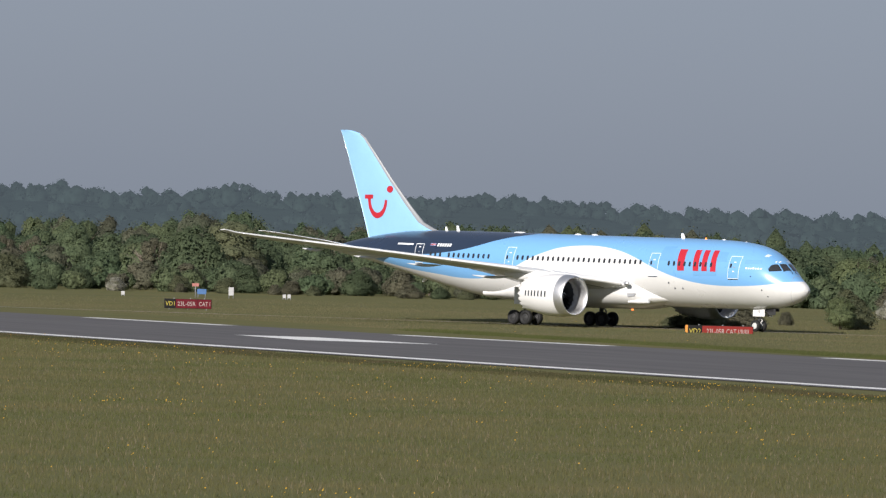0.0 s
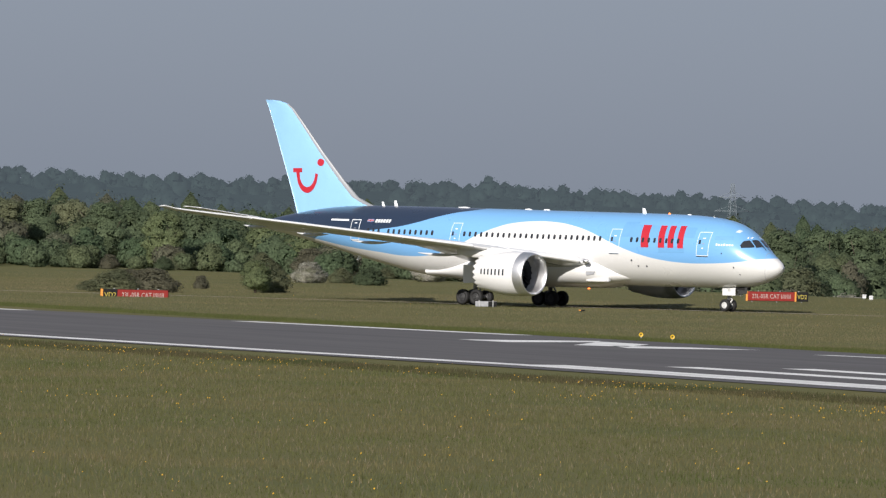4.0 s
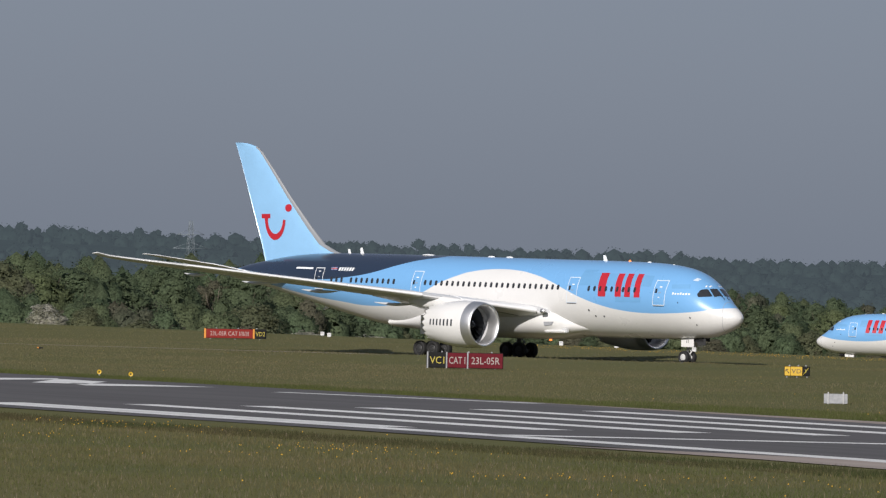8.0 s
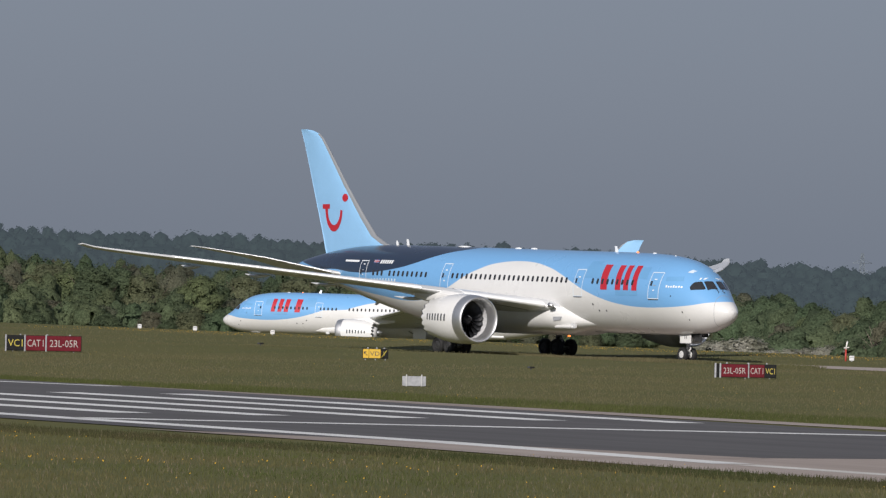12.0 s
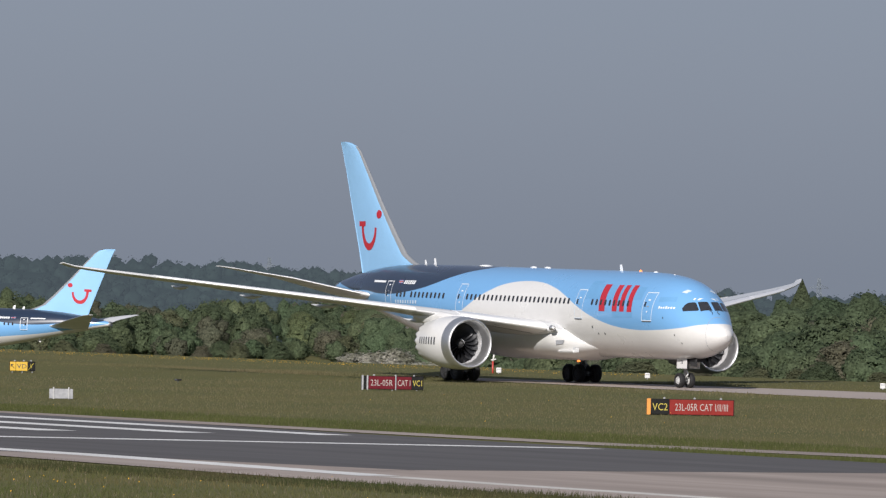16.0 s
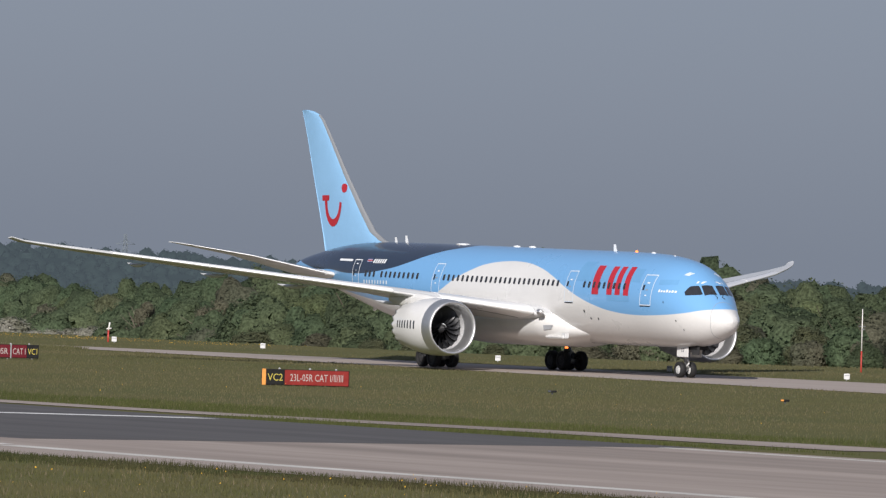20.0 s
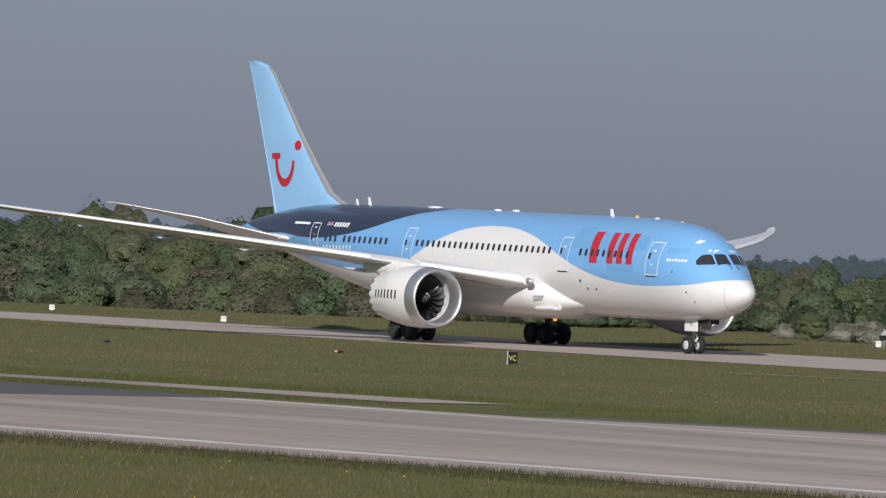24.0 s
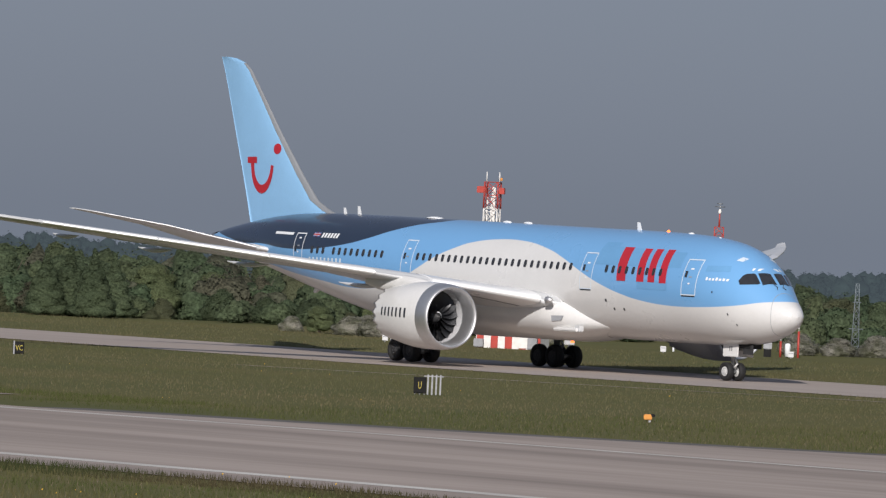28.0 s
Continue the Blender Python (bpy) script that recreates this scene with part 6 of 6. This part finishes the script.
# ---- what moves ----
# seconds, along the runway, across it, heading
TAXI = [
    (0.0, -737.37, 256.07, 29.47),
    (0.5, -730.61, 259.96, 29.55),
    (1.0, -723.88, 263.83, 29.62),
    (1.5, -717.20, 267.64, 29.68),
    (2.0, -710.47, 271.54, 29.71),
    (2.5, -703.87, 275.28, 29.68),
    (3.0, -697.29, 279.02, 29.60),
    (3.5, -690.90, 282.51, 29.44),
    (4.0, -684.57, 285.96, 29.23),
    (4.5, -678.36, 289.21, 28.95),
    (6.5, -653.31, 300.59, 26.00),
    (7.0, -646.85, 302.85, 24.57),
    (7.5, -640.44, 304.82, 23.06),
    (8.0, -633.96, 306.74, 21.62),
    (8.5, -627.53, 308.46, 20.26),
    (9.0, -621.04, 310.11, 18.95),
    (9.5, -614.56, 311.47, 17.53),
    (10.0, -607.94, 312.66, 15.93),
    (10.5, -601.34, 313.49, 14.13),
    (11.0, -594.66, 314.14, 12.25),
    (11.5, -588.04, 314.49, 10.35),
    (12.0, -581.36, 314.70, 8.47),
    (12.5, -574.73, 314.70, 6.67),
    (13.0, -568.10, 314.61, 5.01),
    (13.5, -561.61, 314.36, 3.50),
    (15.5, -536.21, 313.57, 0.08),
    (16.0, -529.83, 313.40, -0.31),
    (16.5, -523.53, 313.18, -0.62),
    (17.0, -517.22, 312.99, -0.86),
    (17.5, -510.95, 312.72, -1.11),
    (18.0, -504.59, 312.54, -1.28),
    (18.5, -498.29, 312.31, -1.39),
    (19.0, -491.93, 312.18, -1.39),
    (19.5, -485.63, 312.02, -1.34),
    (20.0, -479.25, 311.98, -1.23),
    (20.5, -472.99, 311.83, -1.13),
    (22.5, -447.23, 311.09, -1.25),
    (23.0, -440.74, 310.95, -1.30),
    (23.5, -434.38, 310.74, -1.31),
    (24.0, -427.98, 310.63, -1.24),
    (24.5, -421.66, 310.45, -1.20),
    (25.0, -415.21, 310.31, -1.22),
    (25.5, -408.84, 310.03, -1.36),
    (26.0, -402.32, 309.81, -1.53),
    (26.5, -395.85, 309.50, -1.70),
    (27.0, -389.27, 309.26, -1.80),
    (27.5, -382.74, 308.97, -1.89),
    (28.0, -376.14, 308.75, -1.91),
]


def motions():
    walk(liner, [(t, pose(x, y, 0.03, -0.2, 0, a)) for t, x, y, a in TAXI])
    d = Vector((math.cos(radians(-135.9)), math.sin(radians(-135.9)), 0))
    nose = Vector((-1178.7, 548.4, -6.4))
    walk(liner2, [(t, Matrix.Translation(nose + d * 6.5 * (t - 13)) @ pose(0, 0, 0, 0, -0.75, -135.9)) for t in (0, 7, 14, 21, 28)])
    # wheels roll with the way that the airliner has gone
    way = [0.0]
    for a, b in zip(TAXI, TAXI[1:]):
        way.append(way[-1] + math.hypot(b[1] - a[1], b[2] - a[2]))
    for wh in liner_wheels:
        m = wh.matrix_basis.copy()
        r = m.translation.z
        rows = []
        for f in range(0, 28 * FPS + 1):
            t = f / FPS
            rows.append((t, m @ Matrix.Rotation(np.interp(t, [q[0] for q in TAXI], way) / r, 4, "Y")))
        walk(wh, rows)


motions()
